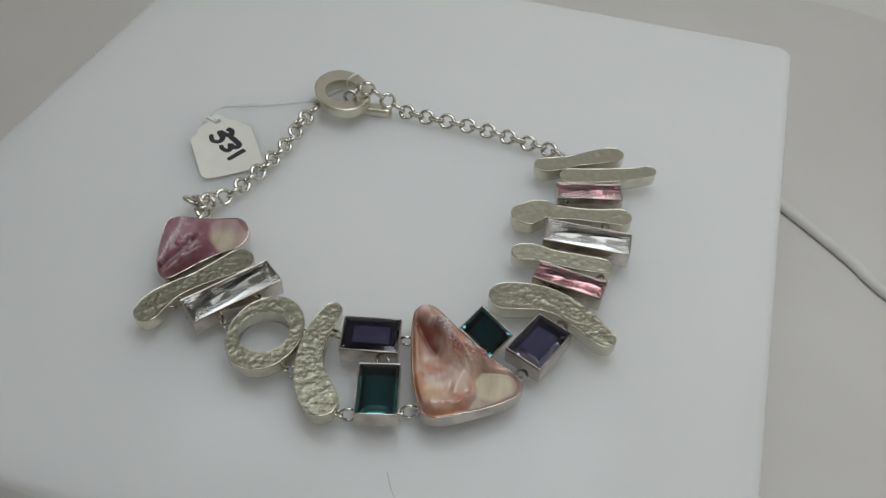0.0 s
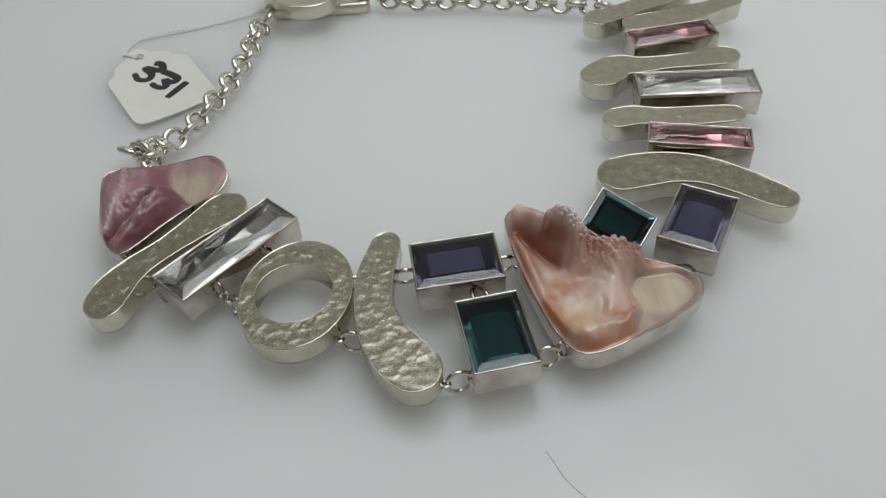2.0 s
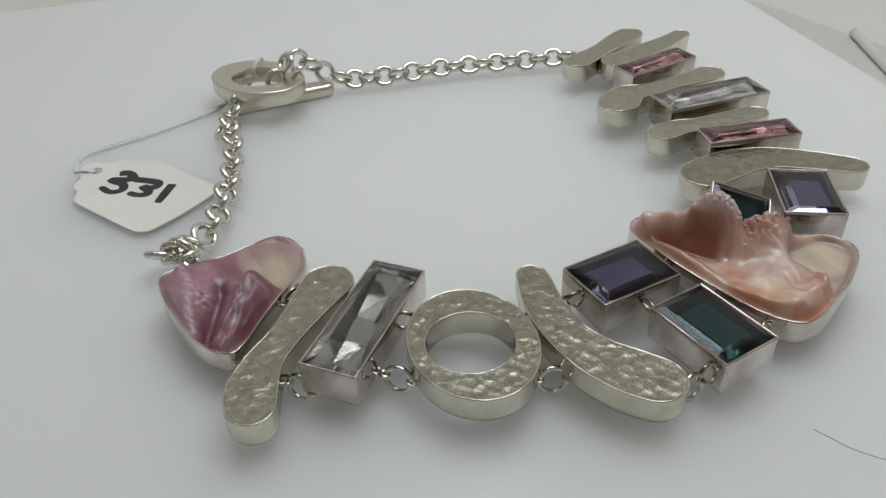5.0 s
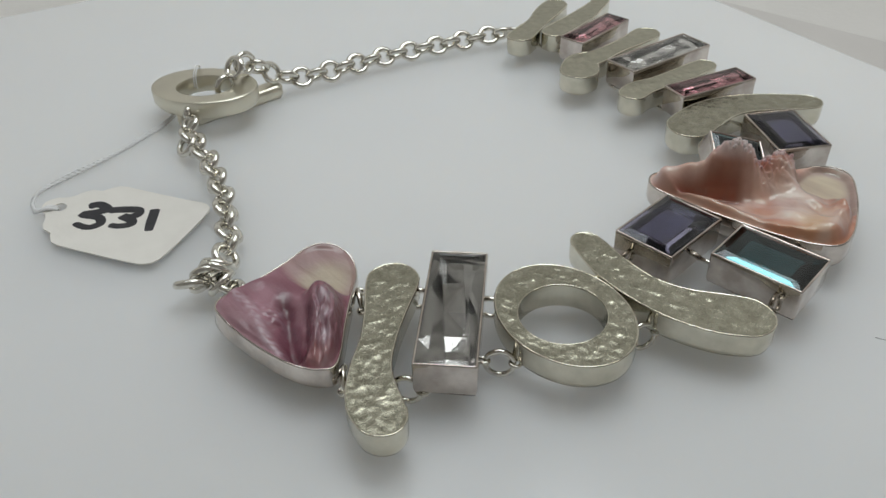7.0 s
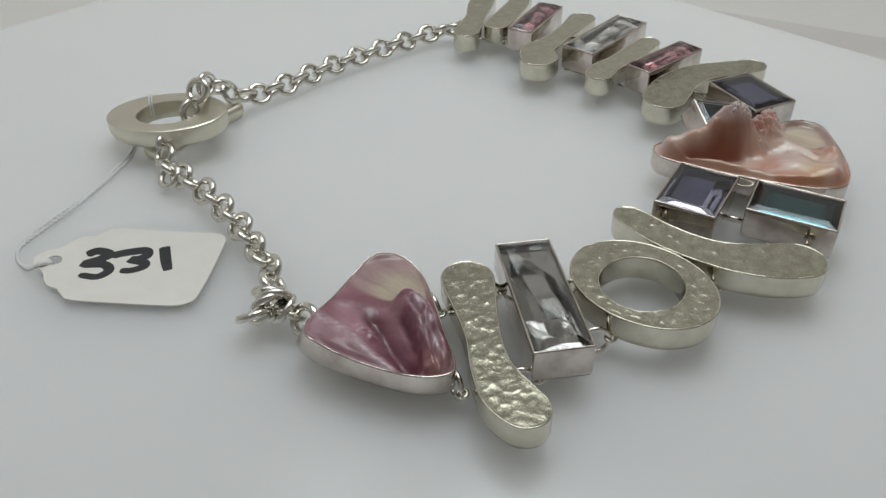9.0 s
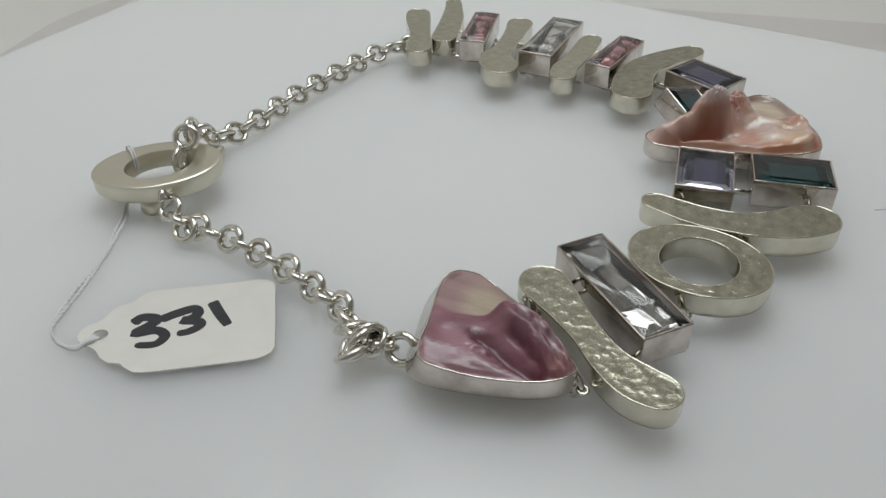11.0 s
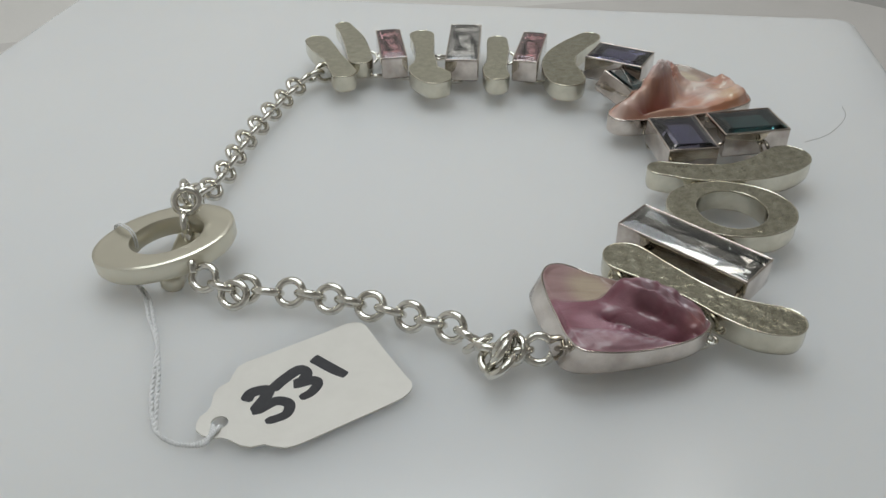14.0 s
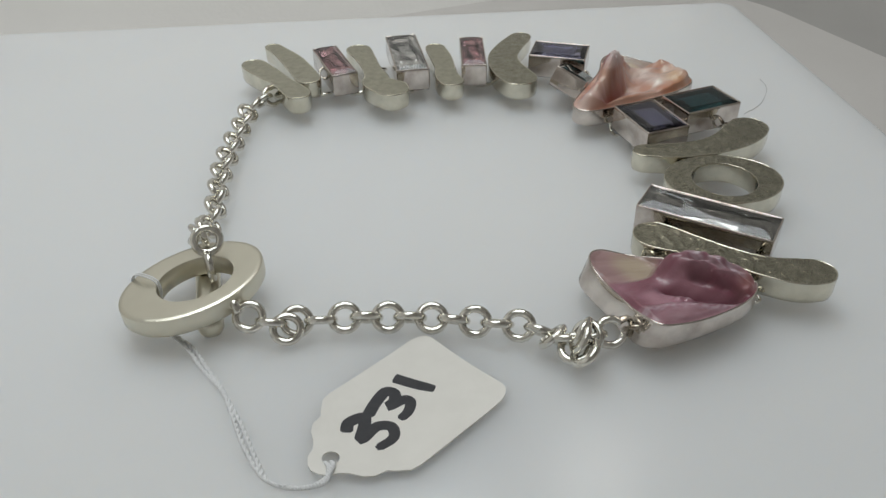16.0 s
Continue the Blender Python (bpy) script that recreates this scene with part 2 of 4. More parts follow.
# ---- the necklace's elements ----
def hammered_bar(name, stations, parent, label, seed, top=9.7, bottom=3.7, mat=None):
    """A bar of silver: a centre line with half-widths, round ends, hammered top and polished sides."""
    line = spline(stations, 90)
    xy = [p[:2] for p in line]
    run = np.concatenate([[0], np.cumsum([np.linalg.norm(b - a) for a, b in zip(xy, xy[1:])])])
    total = run[-1]
    r0, r1 = max(line[0][2], 1.5), max(line[-1][2], 1.5)
    cap = [1 - math.cos(radians(a)) for a in (4, 14, 26, 40, 55, 70, 84)]
    s = [r0 * c for c in cap] + list(np.linspace(r0, total - r1, 150)) + [total - r1 * c for c in cap[::-1]]
    across, grid = 30, []
    for at in s:
        x, y, w = (np.interp(at, run, [p[k] for p in line]) for k in range(3))
        xa, ya = (np.interp(min(at + 0.5, total), run, [p[k] for p in line]) for k in range(2))
        xb, yb = (np.interp(max(at - 0.5, 0), run, [p[k] for p in line]) for k in range(2))
        d = math.hypot(xa - xb, ya - yb)
        nx, ny = -(ya - yb) / d, (xa - xb) / d
        if at < r0:
            w *= math.sqrt(max(1 - (1 - at / r0) ** 2, 0.0004))
        if at > total - r1:
            w *= math.sqrt(max(1 - (1 - (total - at) / r1) ** 2, 0.0004))
        grid.append([(x + nx * w * v, y + ny * w * v, 1 - abs(v)) for v in np.linspace(1, -1, across + 1)])
    cx, cy = np.mean([p[0] for p in xy]), np.mean([p[1] for p in xy])
    bm = bmesh.new()
    n, rows = len(grid), []
    for i, row in enumerate(grid):
        verts = []
        for x, y, inner in row:
            edge = min(1.0, 5.0 * inner, i / 4, (n - 1 - i) / 4)
            verts.append(bm.verts.new((x - cx, y - cy, top + edge * hammer(x, y, seed))))
        rows.append(verts)
    for a, b in zip(rows, rows[1:]):
        for k in range(across):
            bm.faces.new((a[k], b[k], b[k + 1], a[k + 1]))
    sheet = linked(name, bm, mat or SILVER_HAMMERED, parent, label, matrix=place(cx, cy))
    rim = [r[0][:2] for r in grid] + [r[-1][:2] for r in grid[::-1]]
    rim = [(x - cx, y - cy) for x, y in rim]
    area = sum(a[0] * b[1] - b[0] * a[1] for a, b in zip(rim, rim[1:] + rim[:1]))
    if area < 0:
        rim = rim[::-1]
    bm = bmesh.new()
    rings = wall_rings(bm, normals(rim), [(0, top - 0.02), (0.12, top + 0.10), (0.28, top + 0.03), (0.38, top - 0.20), (0.32, top - 0.5), (0.30, bottom + 1.6), (0.0, bottom + 0.4), (-0.6, bottom)])
    bm.faces.new(rings[-1])
    linked("side_wall", bm, SILVER_SIDE, sheet, "smooth polished silver edge band")
    return sheet


def hammered_ring(x, y, rx, ry, hx, hy, ox, oy, turn, parent, label, seed, top=9.7, bottom=3.7):
    """A flat ring of silver with a hammered face."""
    n, across = 260, 22
    bm, rows = bmesh.new(), []
    for i in range(n):
        a = 2 * math.pi * i / n
        c, s = math.cos(a), math.sin(a)
        egg = 1 + 0.03 * math.cos(a - 0.6)
        p, q = (hx * c + ox, hy * s + oy), (rx * c * egg, ry * s * egg)
        rows.append([])
        for k in range(across + 1):
            u = k / across
            px, py = p[0] + (q[0] - p[0]) * u, p[1] + (q[1] - p[1]) * u
            edge = min(1, 4 * u, 4 * (1 - u))
            rows[-1].append(bm.verts.new((px, py, top + edge * hammer(px, py, seed))))
    outer, inner = [tuple(r[-1].co[:2]) for r in rows], [tuple(r[0].co[:2]) for r in rows]
    for i in range(n):
        a, b = rows[i], rows[(i + 1) % n]
        for k in range(across):
            bm.faces.new((a[k], a[k + 1], b[k + 1], b[k]))
    face = linked("hammered_ring", bm, SILVER_HAMMERED, parent, label, matrix=place(x, y, 0, turn))
    bm = bmesh.new()
    wall_rings(bm, normals(outer), [(0, top - 0.02), (0.12, top + 0.10), (0.28, top + 0.03), (0.38, top - 0.20), (0.34, top - 0.5), (0.30, bottom + 1.6), (0.0, bottom + 0.4), (-0.6, bottom)])
    wall_rings(bm, [(px, py, -nx, -ny) for px, py, nx, ny in normals(inner)], [(0, top - 0.02), (0.12, top + 0.03), (0.2, top - 0.1), (0.22, top - 0.5), (0.2, bottom + 0.5), (-0.2, bottom)])
    linked("side_wall", bm, SILVER_SIDE, face, "smooth polished silver edge band")
    return face


def rect_outline(hx, hy, r, n=4):
    out = []
    for sx, sy, a0 in ((1, -1, -90), (1, 1, 0), (-1, 1, 90), (-1, -1, 180)):
        for k in range(n + 1):
            a = radians(a0 + 90 * k / n)
            out.append((sx * (hx - r) + r * math.cos(a), sy * (hy - r) + r * math.sin(a), math.cos(a), math.sin(a)))
    return out


def set_stone(kind, x, y, length, width, turn, mat, parent, label, stone_label, style="step", foil=None, top=11.8, bottom=4.0, lean=None):
    """A box bezel of silver that holds a rectangular cut stone."""
    hx, hy = length / 2, width / 2
    bm = bmesh.new()
    line = rect_outline(hx, hy, 0.45)
    rings = wall_rings(bm, line, [(-0.60, top - 4.4), (-0.60, top - 0.6), (-0.50, top - 0.05), (-0.34, top + 0.07), (-0.13, top + 0.03), (0.0, top - 0.25), (-0.02, top - 1.0), (-0.05, bottom + 1.2), (-0.3, bottom + 0.3), (-0.6, bottom)])
    bm.faces.new(rings[-1])
    bezel = sharp(linked(kind + "_bezel", bm, SILVER_BEZEL, parent, label, matrix=place(x, y, 0, turn) if lean is None else lean), 60)
    bm = bmesh.new()
    floor_z = top - 3.2 if style == "step" else top - 3.6
    rings = wall_rings(bm, rect_outline(hx - 0.63, hy - 0.63, 0.4), [(0, top - 1.3), (-0.05, floor_z)])
    bm.faces.new(rings[-1])
    sharp(linked("setting_floor", bm, CUP_DARK if style == "step" else foil, bezel), 40)
    # pale plate added in place of the light a cut stone sends back
    if style == "step":
        bm = bmesh.new()
        rings = wall_rings(bm, rect_outline(hx * 0.60, hy * 0.60, 0.4), [(0, floor_z + 0.05), (0, floor_z + 0.3), (-0.1, floor_z + 0.4)])
        bm.faces.new(rings[0])
        bm.faces.new(rings[-1])
        linked("returned_light_plate", bm, CORE_LIGHT, bezel, "pale plate imitating light returned through the stone", smooth=False)
    gx, gy = hx - 0.52, hy - 0.52
    bm = bmesh.new()

    def level(inset_x, inset_y, z):
        return [bm.verts.new((sx * (gx - inset_x), sy * (gy - inset_y), z)) for sx, sy in ((1, 1), (-1, 1), (-1, -1), (1, -1))]

    g = top - 0.12
    m = min(gx, gy)

    def walls(levels):
        for lo, hi in zip(levels, levels[1:]):
            for k in range(4):
                bm.faces.new((lo[k], lo[(k + 1) % 4], hi[(k + 1) % 4], hi[k]))

    if style == "step":
        levels = [level(m * 0.58, m * 0.58, g - 2.5), level(m * 0.20, m * 0.20, g - 1.5), level(0, 0, g - 0.3), level(0, 0, g), level(m * 0.26, m * 0.26, g + 0.62)]
        walls(levels)
        bm.faces.new(levels[0])
        bm.faces.new(levels[-1])
    else:
        # a narrow table above
        girdle = level(0, 0, g - 0.3)
        walls([girdle, level(0, 0, g), level(m * 0.40, m * 0.42, g + 1.0)])
        bm.faces.new([v for v in bm.verts][-4:])

        # long facets below that run slantwise from end to end
        xs, ys = (-1, -0.88, -0.48, -0.05, 0.42, 0.9, 1), (-1, -0.46, 0.34, 1)
        net = []
        for i, u in enumerate(xs):
            row = []
            for j, v in enumerate(ys):
                slant = 0.42 * u * (1 - v * v)
                depth = 2.5 * (1 - abs(v) ** 1.5) * (1 - abs(u) ** 6) * (0.85 + 0.15 * (-1) ** (i + j))
                row.append(bm.verts.new((gx * u, gy * (v + slant), g - 0.3 - depth)))
            net.append(row)
        for i in range(len(xs) - 1):
            for j in range(len(ys) - 1):
                a, b, c, d = net[i][j], net[i + 1][j], net[i + 1][j + 1], net[i][j + 1]
                for tri in ((a, b, c), (a, c, d)) if (i + j) % 2 else ((a, b, d), (b, c, d)):
                    bm.faces.new(tri)
    linked("stone", bm, mat, bezel, stone_label, smooth=False)
    return bezel


def inside(points, x, y):
    hit = False
    for (ax, ay), (bx, by) in zip(points, points[1:] + points[:1]):
        if (ay > y) != (by > y) and x < (bx - ax) * (y - ay) / (by - ay) + ax:
            hit = not hit
    return hit


def set_shell(name, outline, height, rim, mat, pigment_and_light, parent, label, shell_label, bottom=3.8, flare=0.0):
    """A silver bezel that follows a free outline, with a piece of shell as a relief inside."""
    pts = [tuple(p) for p in loop_spline(outline, 240)]
    if sum(a[0] * b[1] - b[0] * a[1] for a, b in zip(pts, pts[1:] + pts[:1])) < 0:
        pts = pts[::-1]
    cx, cy = np.mean([p[0] for p in pts]), np.mean([p[1] for p in pts])
    line = normals([(x - cx, y - cy) for x, y in pts])
    bm = bmesh.new()
    top = [rim(x + cx, y + cy) for x, y, _, _ in line]
    rings = []
    for outset, z, follow in ((-0.55, bottom + 0.6, 0), (-0.45, -0.4, 1), (-0.34, 0.0, 1), (-0.18, 0.06, 1), (-0.03, -0.05, 1), (0.04, -0.35, 1), (0.1, bottom + 1.4, 0), (-0.3, bottom + 0.35, 0), (-1.0, bottom, 0)):
        spread = flare * (1 - follow) * (z < bottom + 1.5) * (outset != -0.55)
        rings.append([bm.verts.new((x + nx * outset, y + ny * outset + spread * max(ny, 0) ** 2, z + follow * t)) for (x, y, nx, ny), t in zip(line, top)])
    n = len(line)
    for a, b in zip(rings, rings[1:]):
        for k in range(n):
            bm.faces.new((a[k], a[(k + 1) % n], b[(k + 1) % n], b[k]))
    bm.faces.new(rings[-1])
    bezel = linked(name + "_bezel", bm, SILVER_BEZEL, parent, label, matrix=place(cx, cy))
    # relief: rings that shrink from the outline to the middle
    bm, rings, steps = bmesh.new(), [], 84
    for k in range(steps + 1):
        u = max(1 - k / steps, 0.004)
        ring = []
        for (x, y, nx, ny), r in zip(line, top):
            px, py = (x - 0.36 * nx) * u, (y - 0.36 * ny) * u
            edge = smooth(0.0, 0.08, 1 - u)
            z = height(px + cx, py + cy)
            ring.append(bm.verts.new((px, py, (r - 0.12) * (1 - edge) + z * edge)))
        rings.append(ring)
    for a, b in zip(rings, rings[1:]):
        for k in range(n):
            bm.faces.new((a[k], a[(k + 1) % n], b[(k + 1) % n], b[k]))
    bm.faces.new(rings[-1])
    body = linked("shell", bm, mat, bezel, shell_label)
    tint = body.data.color_attributes.new("pigment_and_light", "FLOAT_COLOR", "POINT")
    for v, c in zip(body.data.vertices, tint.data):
        c.color = (*pigment_and_light(v.co.x / MM + cx, v.co.y / MM + cy, v.co.z / MM), 1)
    return bezel


def blend(a, b, u):
    return tuple(p + (q - p) * u for p, q in zip(a, b))


def bump(x, y, px, py, sx, sy=None, turn=0.0):
    sy = sy or sx
    c, s = math.cos(radians(turn)), math.sin(radians(turn))
    u, v = c * (x - px) + s * (y - py), -s * (x - px) + c * (y - py)
    return math.exp(-((u / sx) ** 2) - (v / sy) ** 2)


def to_line(x, y, pts):
    """Signed distance to a polyline (left is plus) and how far along its nearest point lies, 0 to 1."""
    best = (1e9, 0, 0)
    total = sum(math.dist(a, b) for a, b in zip(pts, pts[1:]))
    run = 0
    for a, b in zip(pts, pts[1:]):
        dx, dy = b[0] - a[0], b[1] - a[1]
        n = math.hypot(dx, dy)
        u = min(max(((x - a[0]) * dx + (y - a[1]) * dy) / n**2, 0), 1)
        px, py = a[0] + u * dx, a[1] + u * dy
        d = math.hypot(x - px, y - py)
        if d < best[0]:
            best = (d, 1 if dx * (y - a[1]) - dy * (x - a[0]) > 0 else -1, (run + u * n) / total)
        run += n
    return best[0] * best[1], best[2]

# ---- the setting ----
BLOCK_TURN = -17.5
BLOCK_CENTRE = (-25.7, 49.0)
BLOCK_HX, BLOCK_HY, BLOCK_H = 167.8, 168.0, 90.0


def block():
    bm = bmesh.new()
    line = rect_outline(BLOCK_HX, BLOCK_HY, 9.0, 8)
    rings = wall_rings(bm, line, [(-4.0, 0.0), (-2.97, -0.14), (-2.0, -0.54), (-1.17, -1.17), (-0.54, -2.0), (-0.14, -2.97), (0.0, -4.0), (0.0, -BLOCK_H + 2), (-1.5, -BLOCK_H)])
    bm.faces.new(rings[0])
    bm.faces.new(rings[-1])
    ob = linked("display_plinth", bm, ACRYLIC, None, smooth=True, matrix=place(*BLOCK_CENTRE, 0, BLOCK_TURN))
    sharp(ob, 50)
    return tagged(ob, "glossy white acrylic display block with rounded edges", "plinth")


block()


TENT, ROUND, COVE, FLOOR_Z, TOP_Z = 520.0, 270.0, 150.0, -BLOCK_H, 720.0


def tent_line(first, n=12):
    """A stretch of the tent's rounded outline, with outward normals, from corner to corner."""
    out = []
    for start in (first, first + 45):
        mid = radians(start + 22.5)
        cx, cy = (math.copysign(TENT - ROUND, f(mid)) for f in (math.cos, math.sin))
        for k in range(n + 1):
            t = radians(start + 45 * k / n)
            out.append((cx + ROUND * math.cos(t), cy + ROUND * math.sin(t), math.cos(t), math.sin(t)))
    return out


def tent_wall(name, first, mat, label):
    """One side of the tent with half of each rounded corner, curving into the floor."""
    line = tent_line(first)
    profile = [(-COVE * (1 - math.sin(a)), FLOOR_Z + COVE * (1 - math.cos(a))) for a in (radians(9 * k) for k in range(11))] + [(0, TOP_Z), (8, TOP_Z), (8, FLOOR_Z - 12), (-COVE, FLOOR_Z - 12)]
    bm = bmesh.new()
    rings = [[bm.verts.new((x + nx * o, y + ny * o, z)) for x, y, nx, ny in line] for o, z in profile]
    n = len(line)
    for a, b in zip(rings, rings[1:] + rings[:1]):
        for k in range(n - 1):
            bm.faces.new((a[k], a[k + 1], b[k + 1], b[k]))
    bm.faces.new([r[0] for r in rings])
    bm.faces.new([r[-1] for r in rings][::-1])
    return tagged(sharp(linked(name, bm, mat), 60), label, "wall", kind="structure")


def tent_slab(name, z, inset, thick, mat, label, category):
    """Floor or top of the tent: the rounded outline, filled."""
    line = [p for first in (45, 135, 225, 315) for p in tent_line(first)]
    bm = bmesh.new()
    rings = wall_rings(bm, line, [(inset, z), (inset, z + thick)])
    bm.faces.new(rings[0])
    bm.faces.new(rings[1])
    return tagged(linked(name, bm, mat, smooth=False), label, category, kind="structure")


tent_slab("floor", FLOOR_Z, -COVE, -12, FLOOR, "matt white table top under the block", "floor")
tent_wall("wall_north", 45, FABRIC, "off-white fabric wall of the photo tent")
# west and south are unseen and added to dim what the metal reflects
tent_wall("wall_west", 135, OPEN_SIDE, "unseen taupe side added for the tent's open front")
tent_wall("wall_south", 225, OPEN_SIDE, "unseen taupe side added for the tent's open front")
tent_wall("wall_east", 315, FABRIC, "off-white fabric wall of the photo tent")
tent_slab("ceiling", TOP_Z, 8, 10, FABRIC, "off-white fabric top of the photo tent", "ceiling")


# ---- the necklace ----
necklace = tagged(new("necklace"), "silver statement necklace of hammered links, cut stones and shells", "necklace")

A_OUT = [(-101.5, 7.5), (-99.9, 11.2), (-95, 12.5), (-88, 12.5), (-79, 12.7), (-73.8, 12.0), (-70.4, 9.2), (-69.4, 4.8), (-71.8, 0.2), (-77.4, -4.8), (-85.4, -11.4), (-93.9, -18.5), (-97.6, -17.5), (-100.3, -12), (-101.5, -3)]


RIDGE = [(-84.6, -3.6), (-86.6, -6.4), (-89.2, -9.6), (-93, -13.6), (-96.2, -16.4)]


def along(u, stops):
    """Smooth curve through (place, value) stops."""
    for (a, p), (b, q) in zip(stops, stops[1:]):
        if u <= b:
            return p + (q - p) * smooth(a, b, u)
    return stops[-1][1]


def a_flat(x, y):
    """Where the shell's outer lip ends and its smooth inner pearl begins, 0 to 1."""
    return smooth(1.10, 0.90, math.hypot((x + 72.8) / 11.2, (y - 6.0) / 12.5))


def a_furrow(d, u):
    """Long folds that run along the ridge, -1 to 1."""
    return math.sin(2.7 * d + 5.0 * u + 3.0 * noise.noise(Vector((d * 0.5, u * 4.0, 7))))


# line of a low swell on the lip that also carries a painted sheen
SHEEN_BAND = [(-95.6, 12.0), (-95.8, 5.5), (-97.6, 0.5), (-99.6, -4.8), (-99.8, -9.0)]
VALLEY = [(-88.0, 5.7), (-91.7, -0.7), (-95.7, -6.8), (-98.4, -11.4)]


def a_height(x, y):
    d, u = to_line(x, y, RIDGE)
    grown = smooth(0.0, 0.2, u)
    fall = math.exp(-((abs(d) / (3.3 + (-0.1 if d < 0 else 0.1) * grown)) ** 2.6))
    z = 8.5 + 1.0 * smooth(-6, 11, y) + 0.8 * bump(x, y, -91, 2, 9) + 1.3 * bump(x, y, -99, 5, 3.4, 8, -8) + 0.9 * bump(x, y, -93, 12, 6, 3)
    hollow = to_line(x, y, VALLEY)
    z -= 2.1 * math.exp(-((hollow[0] / 1.7) ** 2)) * smooth(0.05, 0.35, hollow[1])
    z = max(z, 6.6) + 0.7 * math.exp(-((to_line(x, y, SHEEN_BAND)[0] / 1.5) ** 2))
    # crumpled folds between the hollow and the outer lip
    crumple = bump(x, y, -93.8, 0.2, 3.4, 2.2, 55)
    z += crumple * (0.7 + 0.7 * noise.noise(Vector((x * 0.75, y * 0.75, 5))) + 0.2 * noise.noise(Vector((x * 1.6, y * 1.6, 6))))
    z += 0.35 * noise.noise(Vector((x * 0.32, y * 0.2, 3)))
    z += a_flat(x, y) * (7.5 + 0.17 * (y + 1) - z)
    # the blister's dished crown, with a ledge along its flank
    crown = -1.0 * math.exp(-(((d + 0.4) / 1.2) ** 2)) * smooth(0.12, 0.3, u) + 0.5 * a_furrow(d, u) * smooth(-3.5, -1.0, d)
    ledge = -0.9 * math.exp(-(((d + 3.1) / 1.0) ** 2)) * smooth(0.1, 0.3, u) * smooth(0.95, 0.8, u)
    rough = 0.5 * noise.noise(Vector((d * 0.9, u * 7.0, 7))) + 0.28 * noise.noise(Vector((d * 2.0, u * 14.0, 2)))
    return z + (along(u, [(0, 5.6), (0.25, 6.9), (0.5, 6.6), (0.75, 4.9), (1, 3.0)]) + (crown + rough) * grown) * fall + ledge * smooth(0.02, 0.2, fall)


def a_pigment_and_light(x, y, z):
    d, u = to_line(x, y, RIDGE)
    wave = noise.noise(Vector((x * 0.22 + 4, y * 0.10, 1)))
    lip = blend((0.235, 0.075, 0.105), (0.40, 0.195, 0.24), smooth(-0.25, 0.4, wave))
    lip = blend(lip, (0.42, 0.26, 0.29), 0.7 * bump(x, y, -100.2, 3, 2.6, 11, -6))
    # maroon along the hollow, its recess shade put into the colour
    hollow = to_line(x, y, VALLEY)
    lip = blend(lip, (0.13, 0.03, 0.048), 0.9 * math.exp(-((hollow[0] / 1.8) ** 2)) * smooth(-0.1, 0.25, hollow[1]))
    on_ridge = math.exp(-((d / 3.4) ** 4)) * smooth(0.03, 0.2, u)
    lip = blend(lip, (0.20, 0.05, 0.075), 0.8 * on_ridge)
    # shade under the ledge, painted into the colour as well
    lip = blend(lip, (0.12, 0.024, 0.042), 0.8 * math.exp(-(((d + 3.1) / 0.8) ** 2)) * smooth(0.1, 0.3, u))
    # gloss on the ridge's crown, put into the colour as pale flecks
    crown_sheen = 0.55 + 0.9 * noise.noise(Vector((d * 1.3, u * 9.0, 3)))
    lip = blend(lip, (0.60, 0.50, 0.54), on_ridge * min(1.0, max(0.0, crown_sheen)) * 0.85 * math.exp(-(((d - 0.3) / 1.7) ** 2)))
    lip = blend(lip, (0.42, 0.17, 0.14), 0.6 * bump(x, y, -96.0, -15.6, 2.2))
    # glossy streak along the lip, also painted into the colour
    band = to_line(x, y, SHEEN_BAND)[0] + 0.5 * noise.noise(Vector((x * 0.8, y * 0.8, 8)))
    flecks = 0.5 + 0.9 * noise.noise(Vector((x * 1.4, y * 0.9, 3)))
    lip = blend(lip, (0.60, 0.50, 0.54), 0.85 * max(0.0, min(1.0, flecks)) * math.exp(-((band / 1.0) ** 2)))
    lip = blend(lip, (0.55, 0.42, 0.47), 0.6 * bump(x, y, -93.8, 0.2, 2.6, 1.6, 55) * smooth(-0.1, 0.4, noise.noise(Vector((x * 0.75, y * 0.75, 5)))))
    pearl = blend((0.52, 0.43, 0.31), (0.38, 0.235, 0.225), smooth(2.0, 7.5, math.hypot((x + 79) * 0.8, y - 2.0)))
    return blend(lip, pearl, a_flat(x, y) * smooth(12.5, 10.0, z))


mauve_bezel = set_shell("mauve_shell", A_OUT, a_height, lambda x, y: 9.2 + 1.5 * bump(x, y, -100, 11, 8) + 1.1 * bump(x, y, -72.5, 11, 6) - 2.1 * bump(x, y, -70.5, -1, 7.5), SHELL_MAUVE, a_pigment_and_light, necklace, "wavy polished silver bezel around a mauve shell", "mauve and violet blister shell with a raised ridge", flare=2.6)
mauve_bezel.location += Vector((-0.57, 0.84, 0.3)) * MM

H_OUT = [(-6.6, -34), (-4.8, -30.2), (-1.0, -29), (3.5, -32.3), (11, -41.5), (19.5, -51.2), (27.5, -57.3), (30.4, -61.8), (28.6, -66.4), (21, -70.6), (12, -73.8), (3.5, -75.8), (-1.7, -74.6), (-4.4, -68.6), (-6.2, -57.8), (-7.0, -45)]
CREST = [(-3.0, -33.8), (0.4, -39), (3.4, -44.8), (6.0, -48.6), (8.4, -50.4), (12, -52.5), (16.8, -54.2)]


def h_flat(x, y):
    return smooth(14.5, 16.5, x - 0.25 * (y + 60) + 0.8 * math.sin(0.6 * y)) * smooth(-55.5, -57.5, y + 0.1 * (x - 20))


